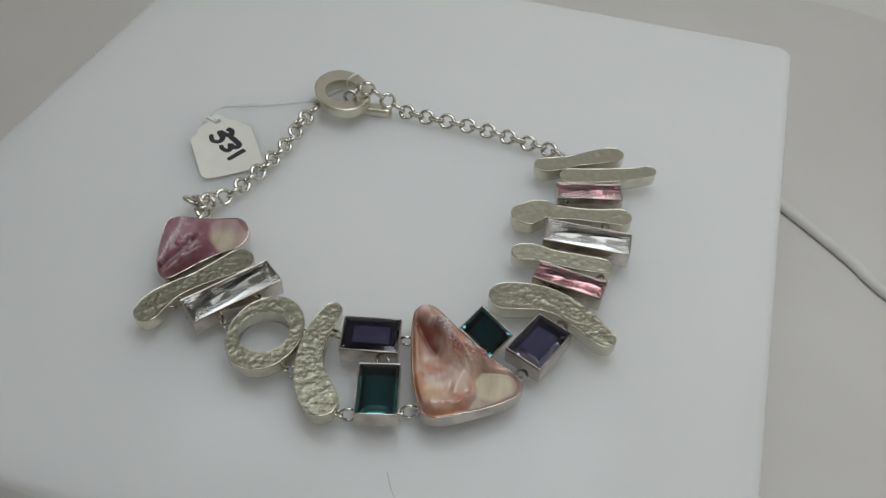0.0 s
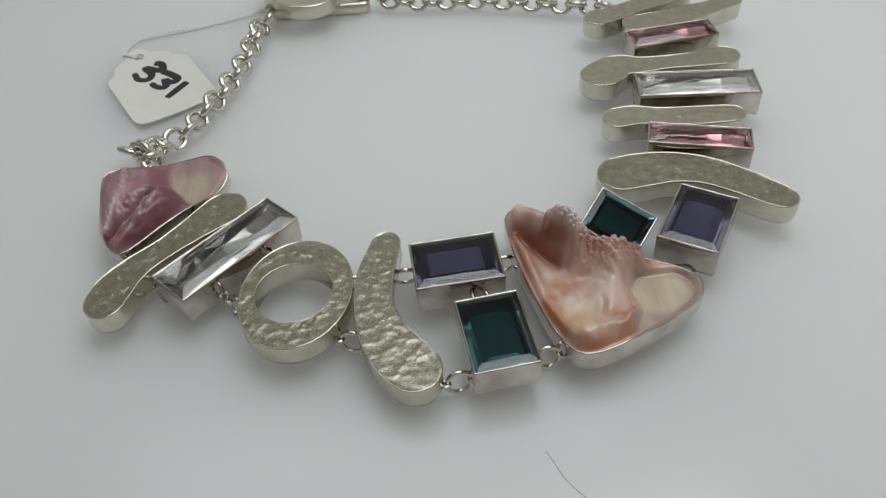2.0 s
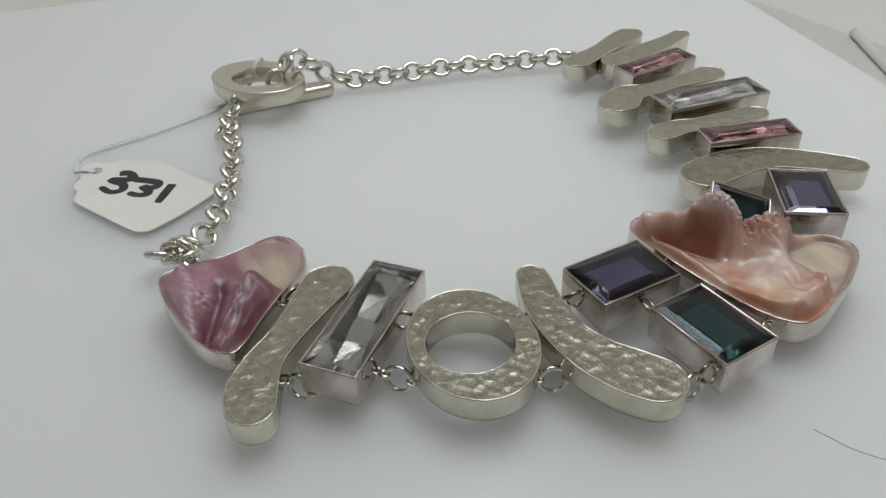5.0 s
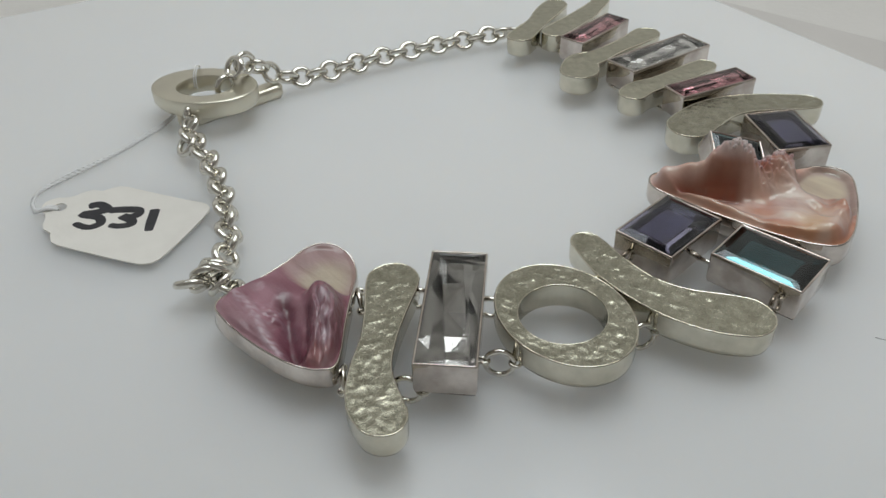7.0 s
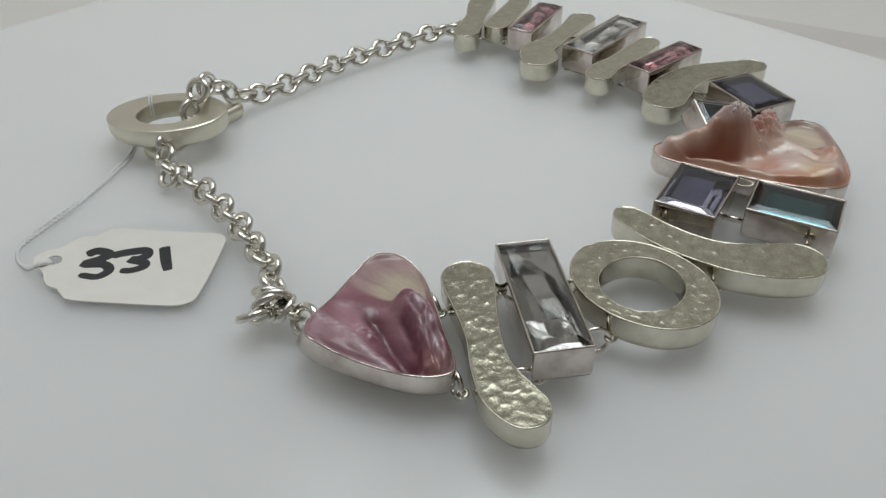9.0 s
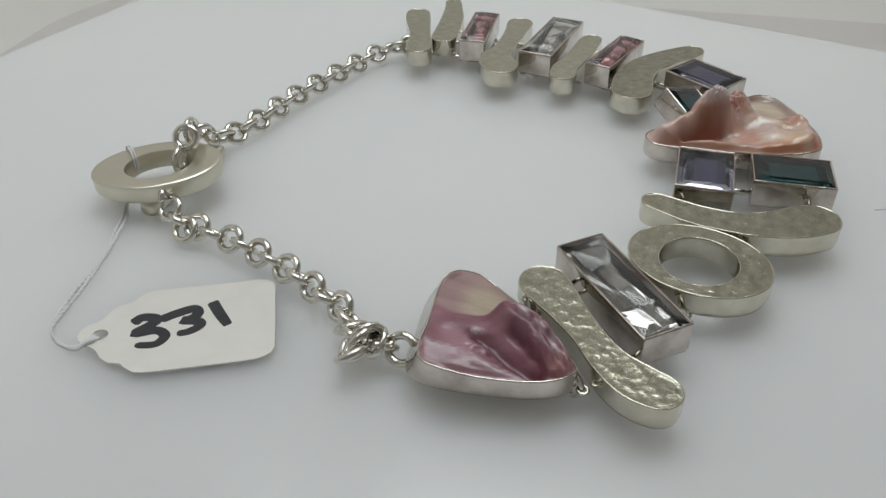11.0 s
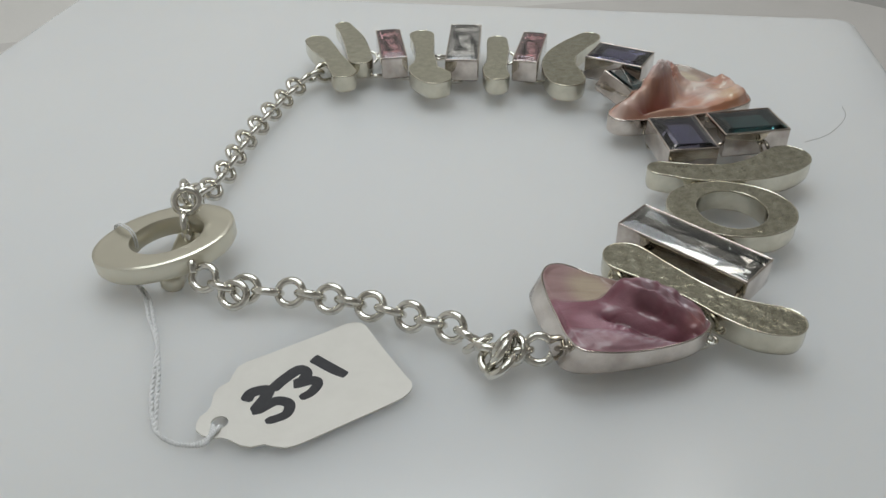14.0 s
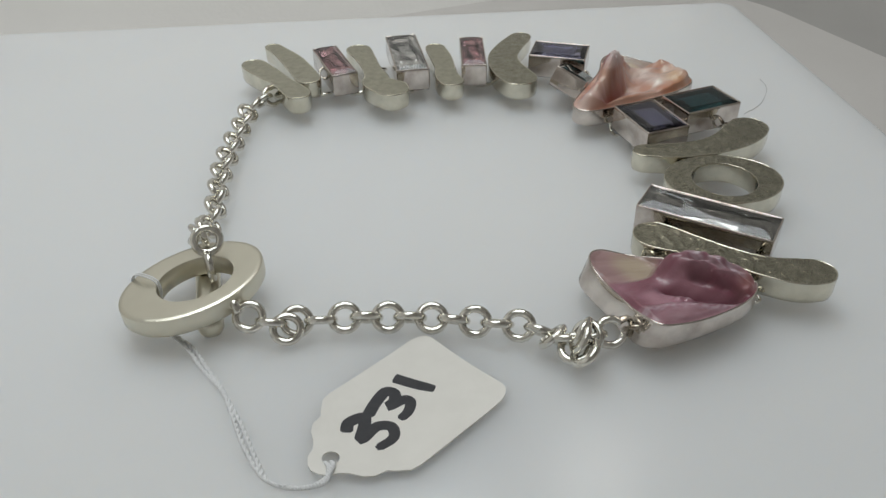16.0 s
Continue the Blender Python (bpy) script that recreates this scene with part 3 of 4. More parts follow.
def h_height(x, y):
    d, u = to_line(x, y, CREST)
    peak = along(u, [(0, 4.8), (0.2, 6.2), (0.26, 7.4), (0.32, 10.6), (0.39, 12.5), (0.5, 12.9), (0.58, 12.2), (0.64, 8.8), (0.69, 6.4), (0.75, 6.8), (0.84, 8.0), (0.95, 7.4), (1, 6.4)])
    middle = smooth(0.0, 0.1, u) * smooth(1.0, 0.92, u)
    wide = 3.0 + middle * ((3.0 if d > 0 else 3.1 + 1.3 * smooth(0.55, 0.7, u)) - 3.0)
    fall = math.exp(-((abs(d) / wide) ** 2.4))
    groove = math.exp(-(((d + 4.0) / 1.25) ** 2)) * smooth(0.0, 0.16, u) * smooth(0.68, 0.5, u)
    z = 9.2 + peak * fall - 2.0 * groove
    z += 0.22 * smooth(0.3, 0.38, u) * smooth(0.35, 0.95, fall) * (math.sin(131 * u + 0.9 * d) + 0.5 * math.sin(83 * u - 1.1 * d))
    z += smooth(0.25, 0.38, u) * smooth(0.15, 0.7, fall) * (0.7 * abs(noise.noise(Vector((x * 0.7, y * 0.7, 2)))) + 0.45 * noise.noise(Vector((x * 1.7, y * 1.7, 4))))
    z += 0.25 * math.sin(3.4 * (x * 0.8 + y * 0.6)) * bump(x, y, 11.5, -55.0, 4.0, 3.0, -20)
    z += 2.6 * bump(x, y, 2, -65, 8, 7) + 2.4 * bump(x, y, 10.0, -61.5, 3.2, 7, -25) + 1.8 * bump(x, y, 0, -70.5, 4.5, 4)
    z += 2.0 * bump(x, y, -4.9, -46, 1.5, 13, 4) + 2.0 * bump(x, y, 14.0, -68.5, 6, 1.8, 18) - 0.9 * bump(x, y, 6.0, -66, 1.2, 5, -25)
    z += 3.0 * bump(x, y, 9.0, -71.2, 8, 2.2, 14) * (0.85 + 0.5 * noise.noise(Vector((x * 0.45, y * 0.45, 1)))) + 1.2 * bump(x, y, 0, -72.0, 4, 2.5)
    z += 0.5 * noise.noise(Vector((x * 0.25, y * 0.25, 9))) + 0.22 * noise.noise(Vector((x * 0.5, y * 0.35, 3))) + 0.03 * noise.noise(Vector((x * 1.5, y * 1.5, 8)))
    return z + h_flat(x, y) * (8.0 - z)


def h_pigment_and_light(x, y, z):
    d, u = to_line(x, y, CREST)
    wave = noise.noise(Vector((x * 0.16 + 1, y * 0.13, 6)))
    c = blend((0.58, 0.285, 0.195), (0.74, 0.53, 0.44), smooth(-0.3, 0.4, wave + 0.8 * bump(x, y, 9, -60, 5) + 0.5 * bump(x, y, 2, -66, 4)))
    c = blend(c, (0.64, 0.38, 0.17), 0.7 * bump(x, y, 1.0, -68, 5, 3.5))
    c = blend(c, (0.50, 0.17, 0.07), min(1, 0.85 * smooth(-70.5, -75.0, y) * smooth(16, 6, x) + 0.7 * bump(x, y, -5.0, -64, 2.0, 9, 8) + 0.55 * bump(x, y, 13, -66, 1.6, 6, -15)))
    c = blend(c, (0.58, 0.30, 0.19), 0.8 * bump(x, y, -5.0, -46, 1.8, 10, 4))
    c = blend(c, (0.44, 0.15, 0.105), (0.9 if d > -0.5 else 0.85 * smooth(-4.5, -0.5, d) * smooth(0.5, 0.65, u)) * math.exp(-((d / 3.6) ** 2)) * smooth(0.3, 0.45, u))
    # deep red groove beside the crest, its recess shade put into the colour
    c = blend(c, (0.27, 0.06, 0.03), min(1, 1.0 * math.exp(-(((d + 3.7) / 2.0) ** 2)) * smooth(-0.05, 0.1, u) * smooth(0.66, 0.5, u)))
    # paler towards the top of the crest
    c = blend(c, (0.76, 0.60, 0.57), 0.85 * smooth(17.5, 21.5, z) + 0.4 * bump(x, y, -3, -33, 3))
    # glossy patches of the lower lobes, painted as paler colour
    c = blend(c, (0.78, 0.66, 0.58), 0.45 * smooth(0.0, 0.5, noise.noise(Vector((x * 0.30 + 2, y * 0.22, 4)))) * smooth(-50, -56, y) + 0.3 * bump(x, y, 3, -64, 4))
    pale = blend((0.62, 0.51, 0.36), (0.44, 0.31, 0.26), smooth(4.0, 6.5, math.hypot((x - 20.5) * 0.8, y + 62.5)))
    return blend(c, pale, h_flat(x, y))


peach_bezel = set_shell("peach_shell", H_OUT, h_height, lambda x, y: 9.3 + 1.0 * bump(x, y, 7, -74, 10, 4), SHELL_PEACH, h_pigment_and_light, necklace, "polished silver bezel around a large peach shell", "peach and pink blister shell with a ruffled crest", 3.6)
SHIFT = Vector((1.35, 1.32, 0.3))
peach_bezel.location += SHIFT * MM


def frill(bezel):
    """The row of small glassy beads that grows along the shell's crest."""
    cx, cy = bezel.location.x / MM - SHIFT.x, bezel.location.y / MM - SHIFT.y
    line = spline(CREST, 120)
    rnd = random.Random(11)
    bm = bmesh.new()
    for k in range(150):
        at = rnd.uniform(0.34, 0.99)
        x, y = line[int(at * 120)]
        x, y = x + rnd.uniform(-1.5, 2.6), y + rnd.uniform(-1.0, 2.0)
        r = rnd.uniform(0.28, 0.62)
        z = h_height(x, y)
        made = bmesh.ops.create_icosphere(bm, subdivisions=2, radius=r)
        for v in made["verts"]:
            v.co = Vector((v.co.x * 0.85, v.co.y * 0.85, v.co.z * rnd.uniform(0.95, 1.05) * 1.3)) + Vector((x - cx, y - cy, z - 0.1 * r))
    ob = linked("frill", bm, SHELL_PEACH, bezel, "row of small glassy pink beads on the crest")
    tint = ob.data.color_attributes.new("pigment_and_light", "FLOAT_COLOR", "POINT")
    for v, c in zip(ob.data.vertices, tint.data):
        c.color = (*blend((0.56, 0.32, 0.31), (0.80, 0.67, 0.64), smooth(15, 21, v.co.z / MM)), 1)


frill(peach_bezel)

hammered_bar("hammered_bar", [(-66.5, -5.4, 4.6), (-71.6, -9.0, 5.2), (-79.0, -14.4, 3.9), (-85.7, -19.2, 3.2), (-92.1, -23.8, 3.7), (-97.1, -29.9, 4.7), (-99.9, -37.5, 3.9)], necklace, "bone-shaped hammered silver bar", 1)
hammered_ring(-56.2, -41.5, 12.5, 15.8, 9.0, 8.9, -0.2, 0.2, -17, necklace, "round hammered silver ring link", 2)
hammered_bar("hammered_crescent", [(-32.5, -28.2, 2.6), (-34.4, -33.0, 3.4), (-37.6, -40.5, 3.9), (-39.3, -49.5, 4.1), (-38.6, -57.8, 5.0), (-35.7, -65.3, 5.8), (-30.9, -73.4, 5.1)], necklace, "curved hammered silver crescent", 3)
hammered_bar("hammered_bar", [(21.8, -22.7, 5.4), (26.0, -22.7, 5.8), (32.0, -22.6, 6.0), (39.6, -23.4, 5.5), (47.3, -26.6, 4.9), (53.9, -32.5, 4.5), (59.6, -39.2, 4.0), (63.7, -43.6, 3.0)], necklace, "long curved hammered silver bar", 4)
hammered_bar("hammered_bar", [(30.9, -0.6, 3.9), (33.8, -0.7, 3.9), (39.3, -0.9, 3.8), (45.9, -3.1, 3.3), (55.1, -5.5, 3.6), (62.7, -6.9, 3.4), (67.7, -8.1, 2.9)], necklace, "slim hammered silver bar", 5, mat=SILVER_SATIN)
hammered_bar("hammered_bar", [(33.1, 16.3, 4.4), (36.9, 19.4, 5.6), (43.6, 22.6, 5.0), (49.2, 21.3, 3.7), (57.8, 20.3, 3.0), (67.0, 19.3, 3.5), (74.1, 19.0, 4.2), (78.6, 18.5, 3.8)], necklace, "wavy hammered silver bar with a broad end", 6, mat=SILVER_SATIN)
hammered_bar("hammered_bar", [(52.9, 42.4, 3.8), (57.5, 43.1, 4.0), (66.7, 43.4, 3.9), (75.8, 44.1, 3.7), (84.9, 45.7, 2.9), (92.7, 47.6, 2.6)], necklace, "slim wavy hammered silver bar", 7, mat=SILVER_SATIN)
hammered_bar("hammered_bar", [(42.8, 48.4, 3.8), (46.8, 49.6, 4.0), (53.4, 50.9, 3.6), (60.5, 52.7, 3.2), (68.6, 55.2, 4.0), (75.7, 57.1, 4.1), (80.7, 58.0, 3.4)], necklace, "hammered silver end bar beside the chain", 8, mat=SILVER_SATIN)

set_stone("clear_stone", -70.3, -24.7, 34.2, 12.1, 36.5, GEM_CLEAR, necklace, "tall rectangular silver box bezel", "long clear faceted crystal", "slant", FOIL_SHADED)
set_stone("violet_stone", -19.3, -43.1, 20.1, 14.5, -3.3, GEM_PURPLE, necklace, "rectangular silver box bezel", "violet step-cut crystal", top=12.0)
set_stone("teal_stone", -15.5, -64.8, 14.2, 20.0, -0.6, GEM_TEAL, necklace, "rectangular silver box bezel", "dark teal step-cut crystal", top=11.7)
long_axis = Vector((0.717, -0.635, -0.287)).normalized()
face_axis = long_axis.cross(Vector((0.73, 0.585, 0.36))).normalized()
leaning = Matrix.Translation((20.1 * MM, -40.4 * MM, 11.2 * MM)) @ Matrix((long_axis, face_axis.cross(long_axis), face_axis)).transposed().to_4x4() @ Matrix.Translation((0, 0, -11.0 * MM))
set_stone("teal_stone", 0, 0, 14.9, 11.6, 0, GEM_TEAL, necklace, "small silver box bezel leaning on the shell", "small teal step-cut crystal", top=11.0, bottom=4.2, lean=leaning)
set_stone("violet_stone", 38.1, -44.4, 19.9, 14.3, 51.2, GEM_PURPLE, necklace, "rectangular silver box bezel", "violet step-cut crystal", top=12.0)
set_stone("pink_stone", 51.0, -16.1, 26.2, 8.8, -22.4, GEM_PINK, necklace, "narrow rectangular silver box bezel", "pale pink faceted crystal", "slant", FOIL_LIT)
set_stone("clear_stone", 59.9, 5.8, 33.0, 11.5, -13.4, GEM_CLEAR, necklace, "long rectangular silver box bezel", "long clear faceted crystal", "slant", FOIL_LIT)
set_stone("pink_stone", 63.3, 31.6, 26.3, 9.1, -1.3, GEM_PINK, necklace, "narrow rectangular silver box bezel", "pale pink faceted crystal", "slant", FOIL_LIT)


def link_mesh(radius, wire):
    bm = torus(bmesh.new(), radius * 1.03, radius * 0.97, wire)
    bm.transform(Matrix.Scale(MM, 4))
    me = bpy.data.meshes.new("chain_link")
    bm.to_mesh(me)
    bm.free()
    me.materials.append(SILVER_CHAIN)
    for p in me.polygons:
        p.use_smooth = True
    return me


LINK = link_mesh(2.98, 0.91)
JUMP = link_mesh(2.75, 0.56)


def ring_at(name, me, x, y, z, turn, tilt, nod=0.0):
    ob = new(name, me)
    ob.parent = necklace
    ob.matrix_basis = pose(x * MM, y * MM, z * MM, 0, 0, turn) @ pose(0, 0, 0, tilt, nod, 0)
    return ob


def chain(points, pitch, first=1, seed=1):
    """Links that lean to either side in turn along a line."""
    line = spline(points, 200)
    run = np.concatenate([[0], np.cumsum([np.linalg.norm(b - a) for a, b in zip(line, line[1:])])])
    rnd = random.Random(seed)
    count = int(run[-1] / pitch) + 1
    for i in range(count):
        s = i * run[-1] / (count - 1)
        x, y, z = (np.interp(s, run, [p[k] for p in line]) for k in range(3))
        a = [np.interp(min(s + 1, run[-1]), run, [p[k] for p in line]) - np.interp(max(s - 1, 0), run, [p[k] for p in line]) for k in range(3)]
        tilt = (47 if (i + first) % 2 else -43) + rnd.uniform(-9, 9)
        ring_at("chain_link", LINK, x, y, z, math.degrees(math.atan2(a[1], a[0])), tilt, -math.degrees(math.atan2(a[2], math.hypot(a[0], a[1]))))


chain([(-55.4, 89.5, 5.0), (-58.5, 84.9, 4.0), (-59.9, 80.2, 3.9), (-61.8, 74.8, 3.8)], 5.0, 1, 3)
chain([(-63.1, 69.6, 3.8), (-67.1, 60.4, 3.8), (-71.5, 51.3, 3.8), (-76.5, 43.2, 3.8), (-81.6, 35.0, 3.8), (-85.3, 31.5, 3.9)], 4.85, 1, 4)
chain([(-91.6, 22.5, 4.0), (-92.5, 17.9, 4.4)], 4.6, 0, 5)
for x, y, z, turn, tilt in ((-97.0, 27.3, 5.6, 145, 40), (-93.3, 26.3, 6.4, 150, 62), (-92.3, 25.1, 6.6, 125, 80), (-93.7, 27.7, 4.2, 30, -30), (-90.7, 28.3, 4.4, 60, 48), (-92.0, 23.5, 4.8, 20, -50), (-88.3, 30.1, 4.2, 120, 50)):
    ring_at("chain_link", LINK, x, y, z, turn, tilt)
ring_at("chain_link", LINK, -61.5, 82.6, 3.7, 70, -42)
ring_at("chain_link", LINK, -38.5, 94.4, 9.2, 0, 90, -55)
ring_at("chain_link", LINK, -34.9, 93.6, 14.2, 90, -55)
ring_at("chain_link", LINK, -30.8, 94.0, 14.0, 0, 84, 12)
chain([(-26.3, 94.4, 11.2), (-21.4, 94.0, 7.4), (-16.9, 92.8, 4.8)], 4.6, 0, 6)
chain([(-12.9, 90.7, 3.9), (-3.3, 87.1, 3.8), (7.1, 84.2, 3.8), (17.5, 81.0, 3.8), (30.7, 75.4, 3.8), (40.1, 71.0, 3.8), (48.0, 67.6, 3.9), (54.4, 63.4, 4.2)], 4.75, 1, 7)
chain([(56.5, 59.6, 4.6), (58.2, 56.0, 4.8)], 3.8, 0, 8)

# jump rings that join neighbouring elements and carry them a little above the block
for x, y, turn, lean in (
    (-75.5, -3.1, 232, 8), (-93.6, -17.1, 232, -6), (-66.6, -11.4, 305, 5), (-87.1, -28.0, 300, -8), (-58.7, -25.0, 300, 6), (-70.2, -36.7, 305, -10),
    (-42.6, -36.5, 350, 8), (-45.4, -53.6, 335, -12), (-30.5, -37.3, 355, 10), (-24.9, -69.8, 2, -10), (-7.2, -39.4, 0, 8), (-5.1, -68.2, 5, -12),
    (-15.1, -52.1, 90, -52), (9.5, -36.4, 20, 10),
):
    ring_at("jump_ring", JUMP, x, y, 3.35, turn, 90 + lean)
# small eyelets that hold those rings at the elements' edges
EYELET = link_mesh(1.0, 0.40)
for x, y, turn in ((-75.5, -3.1, 232), (-93.6, -17.1, 232), (-66.6, -11.4, 305), (-87.1, -28.0, 300), (-58.7, -25.0, 300), (-70.2, -36.7, 305), (-42.6, -36.5, 350), (-45.4, -53.6, 335), (-30.5, -37.3, 355), (-24.9, -69.8, 2), (-7.2, -39.4, 0), (-5.1, -68.2, 5)):
    for side in (-1, 1):
        c, n = math.cos(radians(turn)), math.sin(radians(turn))
        ring_at("eyelet", EYELET, x + side * 3.1 * c, y + side * 3.1 * n, 3.7, turn, 12 * side)
# on the other half they lie nearly flat under the elements
for x, y, turn, lean in (
    (33.2, -51.3, 40, -30), (47.0, -31.8, 75, 38), (41.8, -15.8, 75, 30), (58.3, -19.4, 75, -36),
    (44.7, -3.0, 78, 30), (64.0, -11.0, 78, -32), (47.4, 11.6, 80, 28), (69.3, 13.6, 80, 35), (53.3, 26.2, 86, 28), (72.2, 29.9, 86, -20), (57.3, 38.3, 88, 28), (74.1, 38.7, 90, -28), (57.7, 47.3, 80, 26),
):
    ring_at("jump_ring", JUMP, x, y, 2.4, turn, lean)


def clasp():
    """The oval toggle ring, its bar and the loop that holds the chain."""
    n, top, bottom = 96, 10.0, 4.9
    outer = [(17.0 * math.cos(a), 12.4 * math.sin(a)) for a in (2 * math.pi * k / n for k in range(n))]
    inner = [(9.0 * math.cos(a) - 0.6, 7.6 * math.sin(a) + 0.3) for a in (2 * math.pi * k / n for k in range(n))]
    bm = bmesh.new()
    o = wall_rings(bm, normals(outer), [(-1.0, top + 0.06), (-0.15, top), (0.1, top - 0.2), (0.2, top - 0.7), (0.15, bottom + 1.2), (-0.6, bottom)])
    i = wall_rings(bm, [(x, y, -a, -b) for x, y, a, b in normals(inner)], [(-0.8, top + 0.06), (-0.1, top), (0.1, top - 0.25), (0.12, bottom + 0.6), (-0.3, bottom)])
    for a, b in ((o[0], i[0]), (o[-1], i[-1])):
        for k in range(n):
            bm.faces.new((a[k], a[(k + 1) % n], b[(k + 1) % n], b[k]))
    ring = sharp(linked("toggle_ring", bm, SILVER_RING, necklace, "smooth oval silver toggle ring", matrix=place(-43.0, 98.5, 0, 108, 2, 3)), 40)
    bm = bmesh.new()
    line = rect_outline(17.2, 2.9, 2.6, 8)
    rings = wall_rings(bm, line, [(-1.4, 4.6), (-0.5, 4.3), (0.0, 3.6), (0.0, 1.4), (-0.7, 0.2)])
    bm.faces.new(rings[0])
    bm.faces.new(rings[-1])
    linked("toggle_bar", bm, SILVER_RING, necklace, "smooth silver toggle bar", matrix=place(-36.9, 95.5, 0, -9))
    bm = tube(bmesh.new(), [(1.9 * math.cos(a), 0, 1.9 * math.sin(a)) for a in (math.pi * k / 10 for k in range(11))], 1.05)
    linked("clasp_loop", bm, SILVER_CHAIN, necklace, "small silver loop", matrix=place(-52.9, 92.3, 6.5, 20))
    return ring


clasp()


# ---- the price tag and its thread ----
def price_tag():
    half = [(0, -1.6), (10.4, -1.6), (11.9, -1.0), (12.9, 0.4), (13.4, 2.2), (13.5, 25.2), (13.1, 27.4), (11.0, 29.6), (9.9, 30.4), (9.3, 33.0), (7.8, 34.6), (5.2, 36.0), (4.0, 37.2), (3.2, 39.0), (1.6, 40.2), (0, 40.7)]
    outline = half + [(-p, a) for p, a in half[-2:0:-1]]
    matrix = Matrix.Translation((-85.5 * MM, 50.8 * MM, 0)) @ pose(0, 0, 0, 0, 0, 21.9)

    def lift(p, a):
        return 0.35 + 1.1 * (max(a - 18, 0) / 22) ** 2 + 0.5 * (max(-a + 8, 0) / 9) ** 2 + 0.004 * p * p

    hole = [(1.7 * math.cos(t), 36.0 + 1.7 * math.sin(t)) for t in (2 * math.pi * k / 20 for k in range(20))]
    dense = []
    for (ax, ay), (bx, by) in zip(outline, outline[1:] + outline[:1]):
        m = max(1, int(math.hypot(bx - ax, by - ay) / 2))
        dense += [(ax + (bx - ax) * k / m, ay + (by - ay) * k / m) for k in range(m)]
    bm = bmesh.new()
    edges = []
    for pts in (dense, hole):
        v = [bm.verts.new((x, y, 0)) for x, y in pts]
        edges += [bm.edges.new((v[k], v[(k + 1) % len(v)])) for k in range(len(v))]
    bmesh.ops.triangle_fill(bm, edges=edges, use_beauty=True)
    inner = [f for f in bm.faces if math.hypot(f.calc_center_median().x, f.calc_center_median().y - 36.0) < 1.5]
    bmesh.ops.delete(bm, geom=inner, context="FACES")
    bmesh.ops.subdivide_edges(bm, edges=[e for e in bm.edges if e.calc_length() > 4], cuts=3, use_grid_fill=True)
    bmesh.ops.triangulate(bm, faces=bm.faces)
    made = bmesh.ops.extrude_face_region(bm, geom=bm.faces[:])
    for v in made["geom"]:
        if isinstance(v, bmesh.types.BMVert):
            v.co.z += 0.32
    for v in bm.verts:
        v.co.z += lift(v.co.x, v.co.y)
    tag = linked("price_tag", bm, CARD, None, matrix=matrix, smooth=False)
    tagged(tag, "cream card price tag with a handwritten number", "tag")

    # marker strokes: u runs along the writing, v up the figures
    three = [(-3.7, 2.9), (-1.7, 4.6), (1.4, 3.8), (0.1, 1.9), (-2.8, -0.5), (1.6, 0.0), (3.7, -2.1), (1.9, -4.6), (-2.3, -4.4)]
    slim = [(-5.4, 1.2), (-2.3, 2.7), (1.7, 3.8), (2.8, 2.2), (1.4, 0.6), (-0.4, 0.3), (3.0, -0.5), (3.5, -2.0), (1.3, -3.6), (-1.3, -3.9)]
    one = [(-1.9, 4.3), (0.0, -0.1), (2.0, -4.1)]
    for name, points, at, up in (("figure_three", three, 25.9, 0.1), ("figure_three", slim, 18.4, 2.2), ("figure_one", one, 10.7, 3.4)):
        line = spline(points, 40)
        bm = bmesh.new()
        quad = []
        for k, (u, v) in enumerate(line):
            du, dv = line[min(k + 1, 40)] - line[max(k - 1, 0)]
            n = math.hypot(du, dv)
            w = 1.3 * (1 - 0.25 * (k / 40) ** 4) * (0.55 if k in (0, 40) else 1)
            row = []
            for side in (-1, 1):
                p, a = up + v + side * w * du / n, at - (u - side * w * dv / n)
                row.append((p, a))
            quad.append(row)
        lower = [[bm.verts.new((p, a, lift(p, a) + 0.24)) for p, a in r] for r in quad]
        upper = [[bm.verts.new((p, a, lift(p, a) + 0.40)) for p, a in r] for r in quad]
        for k in range(40):
            bm.faces.new((upper[k][0], upper[k][1], upper[k + 1][1], upper[k + 1][0]))
            for s in (0, 1):
                bm.faces.new((lower[k][s], upper[k][s], upper[k + 1][s], lower[k + 1][s]))
        linked(name, bm, INK, tag, "thick black marker stroke", smooth=False)
    return tag


price_tag()


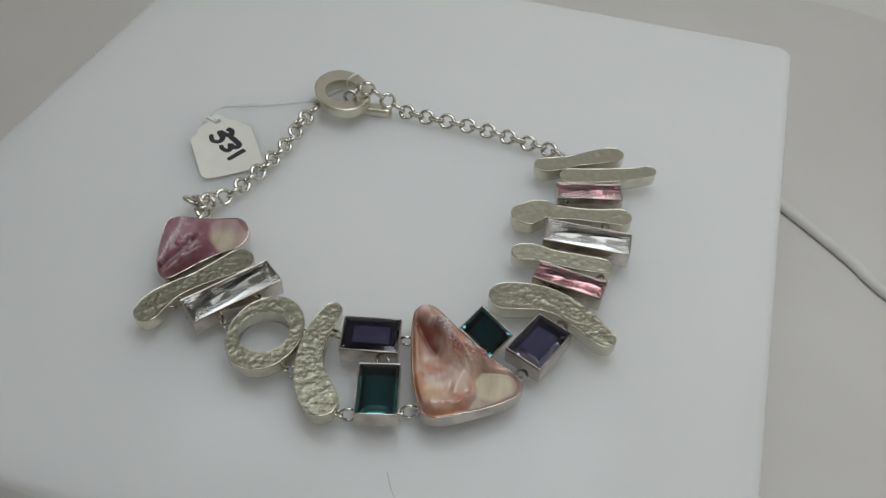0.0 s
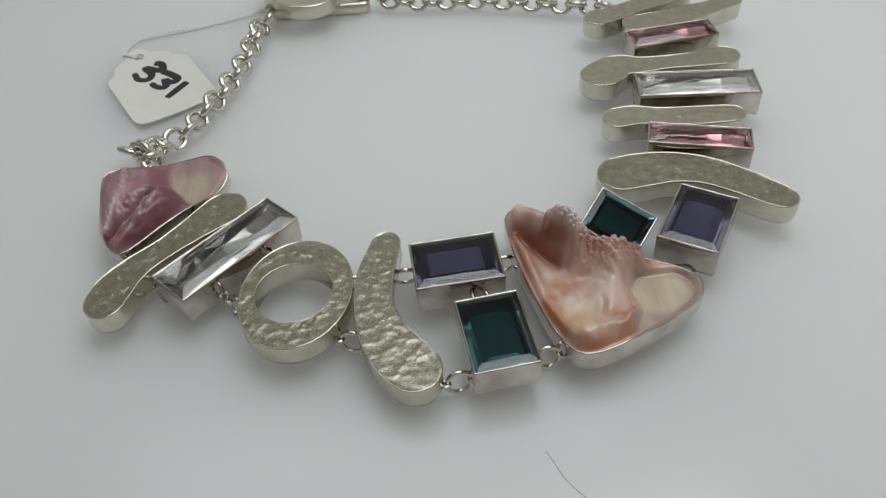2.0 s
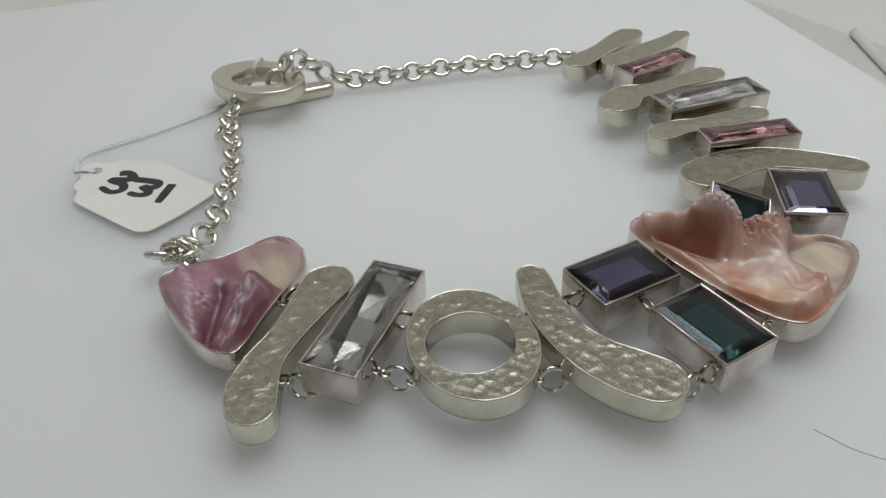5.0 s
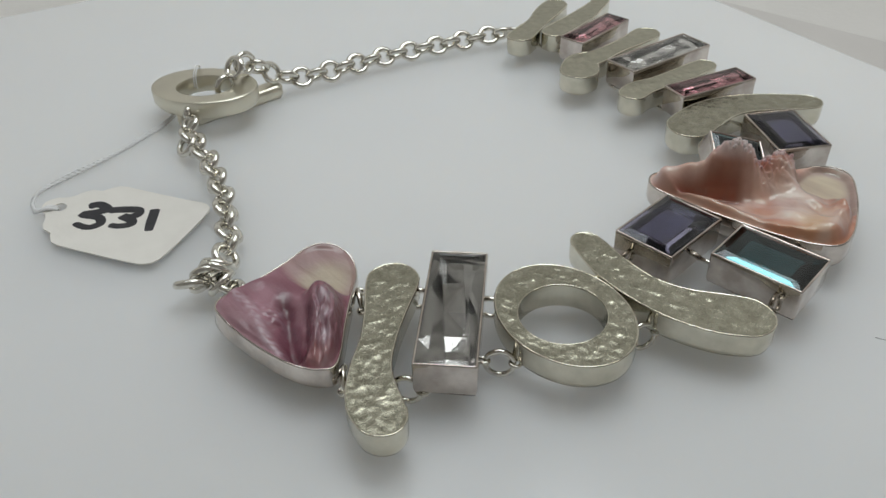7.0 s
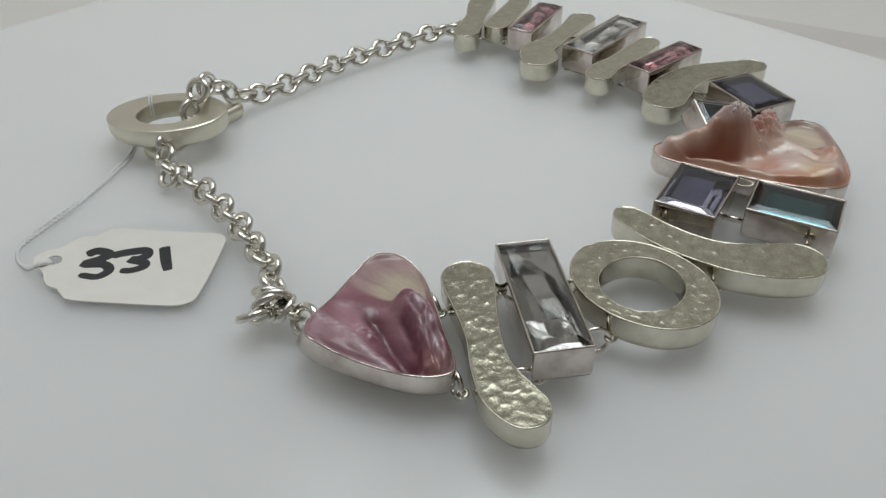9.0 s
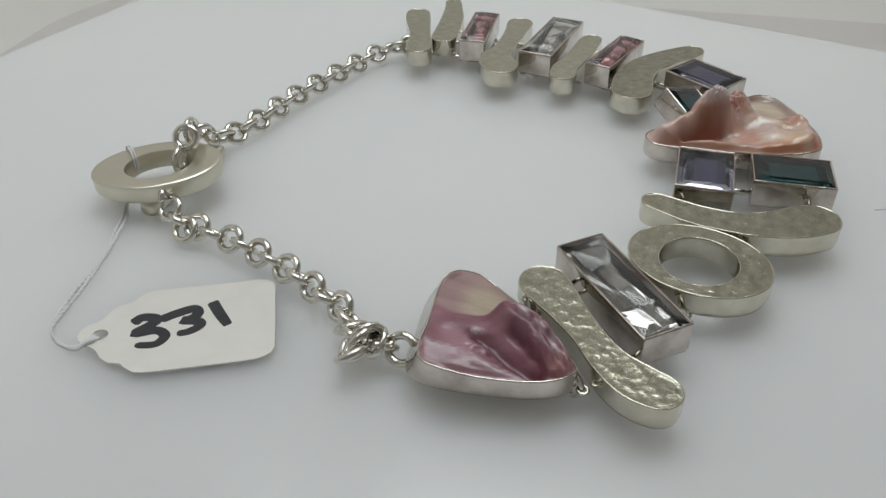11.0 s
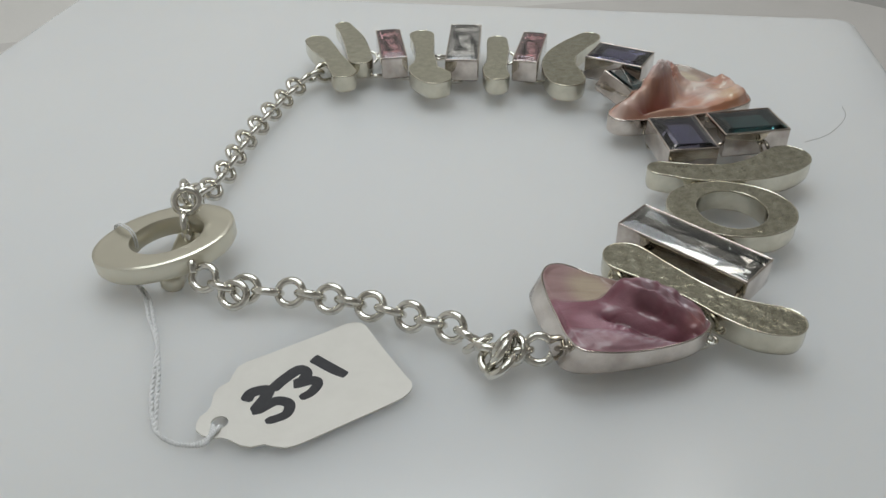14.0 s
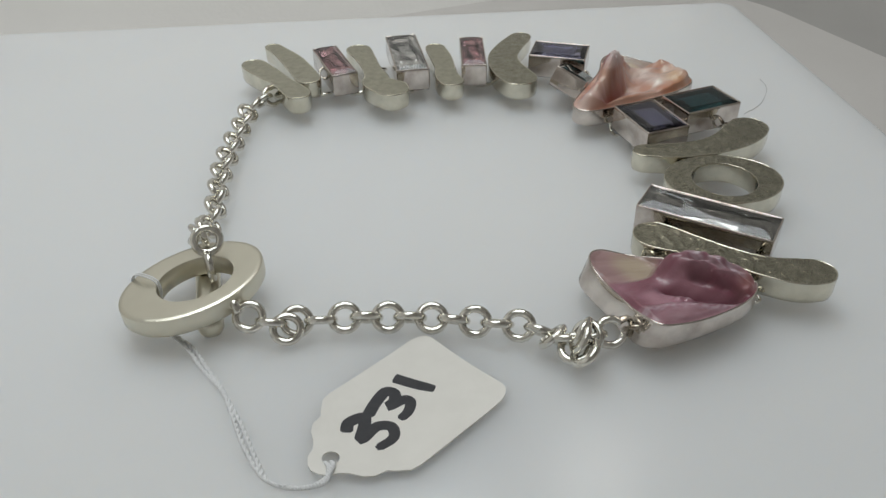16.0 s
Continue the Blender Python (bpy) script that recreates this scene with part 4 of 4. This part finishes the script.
def thread():
    path = [(-99.6, 84.2, 0.9), (-101.6, 84.6, 2.2), (-103.5, 86.8, 1.5), (-103.4, 90.0, 0.9), (-101.9, 93.5, 0.7), (-98.4, 96.5, 0.6), (-90.5, 97.4, 0.6), (-82.0, 98.0, 0.6), (-72.5, 99.4, 0.6), (-63.0, 102.2, 0.7), (-54.5, 104.3, 0.9), (-47.0, 108.0, 1.6), (-40.5, 111.0, 3.2), (-36.2, 111.0, 4.6)]
    line = spline(path, 260)
    holder = tagged(new("tag_string"), "white twisted cotton string tied round the toggle ring", "string")
    for phase, off in ((0, 0), (1.5, 0.75)):
        bm = bmesh.new()
        for twist in (0, math.pi):
            pts = []
            for k, p in enumerate(line):
                a = k * 0.85 + twist + phase
                s = math.sin(k * 0.05 + phase) * off * 1.6
                pts.append((p[0] + 0.22 * math.cos(a) + 0.3 * s, p[1] + 0.22 * math.cos(a) + s, p[2] + 0.22 * math.sin(a)))
            tube(bm, pts, 0.32, 6)
        linked("strand", bm, THREAD, holder)
    for turn_at in (-0.35, 0.3):
        bm = bmesh.new()
        loop = []
        for k in range(48):
            a = 2 * math.pi * k / 48
            ca, sa = math.cos(a), math.sin(a)
            u, v = 3.75 * math.copysign(abs(ca) ** 0.7, ca), 3.08 * math.copysign(abs(sa) ** 0.7, sa)
            shift = turn_at + 0.25 * sa
            loop.append((-38.8 + 0.71 * shift + u * 0.70, 109.0 - 0.70 * shift + u * 0.71, 7.9 + v + 0.05 * u))
        tube(bm, loop, 0.21, 8, True)
        linked("wrap", bm, THREAD, holder)


thread()


def lint(points, radius, label):
    bm = tube(bmesh.new(), [tuple(p) for p in spline(points, 40)], radius, 6)
    return tagged(linked("lint_fibre", bm, FIBRE), label, "lint")


lint([(-11.5, -88.0, 0.1), (-10.6, -91.0, 0.1), (-9.7, -94.4, 0.1), (-7.0, -99.4, 0.12), (-1.9, -105.8, 0.12), (3.2, -110.2, 0.1), (9.0, -112.4, 0.1)], 0.075, "fine dark curved fibre lying on the block")
lint([(6.5, 83.5, 0.12), (8.3, 85.7, 0.12), (9.6, 88.1, 0.12)], 0.09, "tiny dark fibre lying beside the chain")


def cable():
    route = [(150, 200), (176, 164), (190, 146), (201, 128), (214, 107), (225, 88), (236, 66), (262, 36), (298, 42), (330, 95), (368, 150)]
    pts = spline([(x, y, FLOOR_Z + 3) for x, y in route], 80)
    bm = tube(bmesh.new(), [tuple(p) for p in pts], 3.0, 12)
    return tagged(linked("power_cable", bm, RUBBER), "thin white power cable lying on the table", "cable")


cable()


def lamp_panel(name, x, y, z, sx, sy, label):
    """The white housing of a hanging lamp, open below, on two thin rods."""
    holder = tagged(new(name), label, "lamp")
    for px, py, hx, hy in ((0, sy / 2 + 6, sx / 2 + 12, 6), (0, -sy / 2 - 6, sx / 2 + 12, 6), (sx / 2 + 6, 0, 6, sy / 2), (-sx / 2 - 6, 0, 6, sy / 2)):
        bm = bmesh.new()
        rings = wall_rings(bm, rect_outline(hx, hy, 1.5), [(-0.6, -6), (0, -5), (0, 14), (-0.6, 15)])
        bm.faces.new(rings[0])
        bm.faces.new(rings[-1])
        linked("frame_rail", bm, FRAME_METAL, holder, matrix=place(px, py))
    bm = bmesh.new()
    rings = wall_rings(bm, rect_outline(sx / 2 + 12, sy / 2 + 12, 2), [(0, 15.5), (0, 34)])
    bm.faces.new(rings[0])
    bm.faces.new(rings[-1])
    linked("housing", bm, FRAME_METAL, holder)
    for px in (-sx / 4, sx / 4):
        linked("rod", tube(bmesh.new(), [(px, 0, 33), (px, 0, 720 - z)], 3), FRAME_METAL, holder)
    holder.matrix_basis = place(x, y, z)


lamp_panel("hanging_lamp", LAMP_X / MM, LAMP_Y / MM, LAMP_Z / MM + 4, 420, 320, "large white diffuser panel under the tent top")
# housing made up for the added rear fill
lamp_panel("hanging_lamp", REAR_X / MM, REAR_Y / MM, LAMP_Z / MM + 4, 600, 100, "unseen narrow diffuser panel added to brighten the bars")


def spot_lamp():
    """A small square lamp head on a short arm from the tent's top."""
    holder = tagged(new("spot_lamp"), "small square white lamp head on a short arm", "lamp")
    bm = bmesh.new()
    rings = wall_rings(bm, rect_outline(52, 52, 6), [(-5, 4), (-5, 0), (0, 0), (0, 24), (-6, 30)])
    bm.faces.new(rings[0])
    bm.faces.new(rings[-1])
    linked("lamp_head", bm, FRAME_METAL, holder)
    linked("arm", tube(bmesh.new(), [(0, 0, 29), (30, -30, 108)], 5), FRAME_METAL, holder)
    holder.matrix_basis = look((0.23, -0.27, 0.606), (0.06, -0.04, 0.006))


spot_lamp()
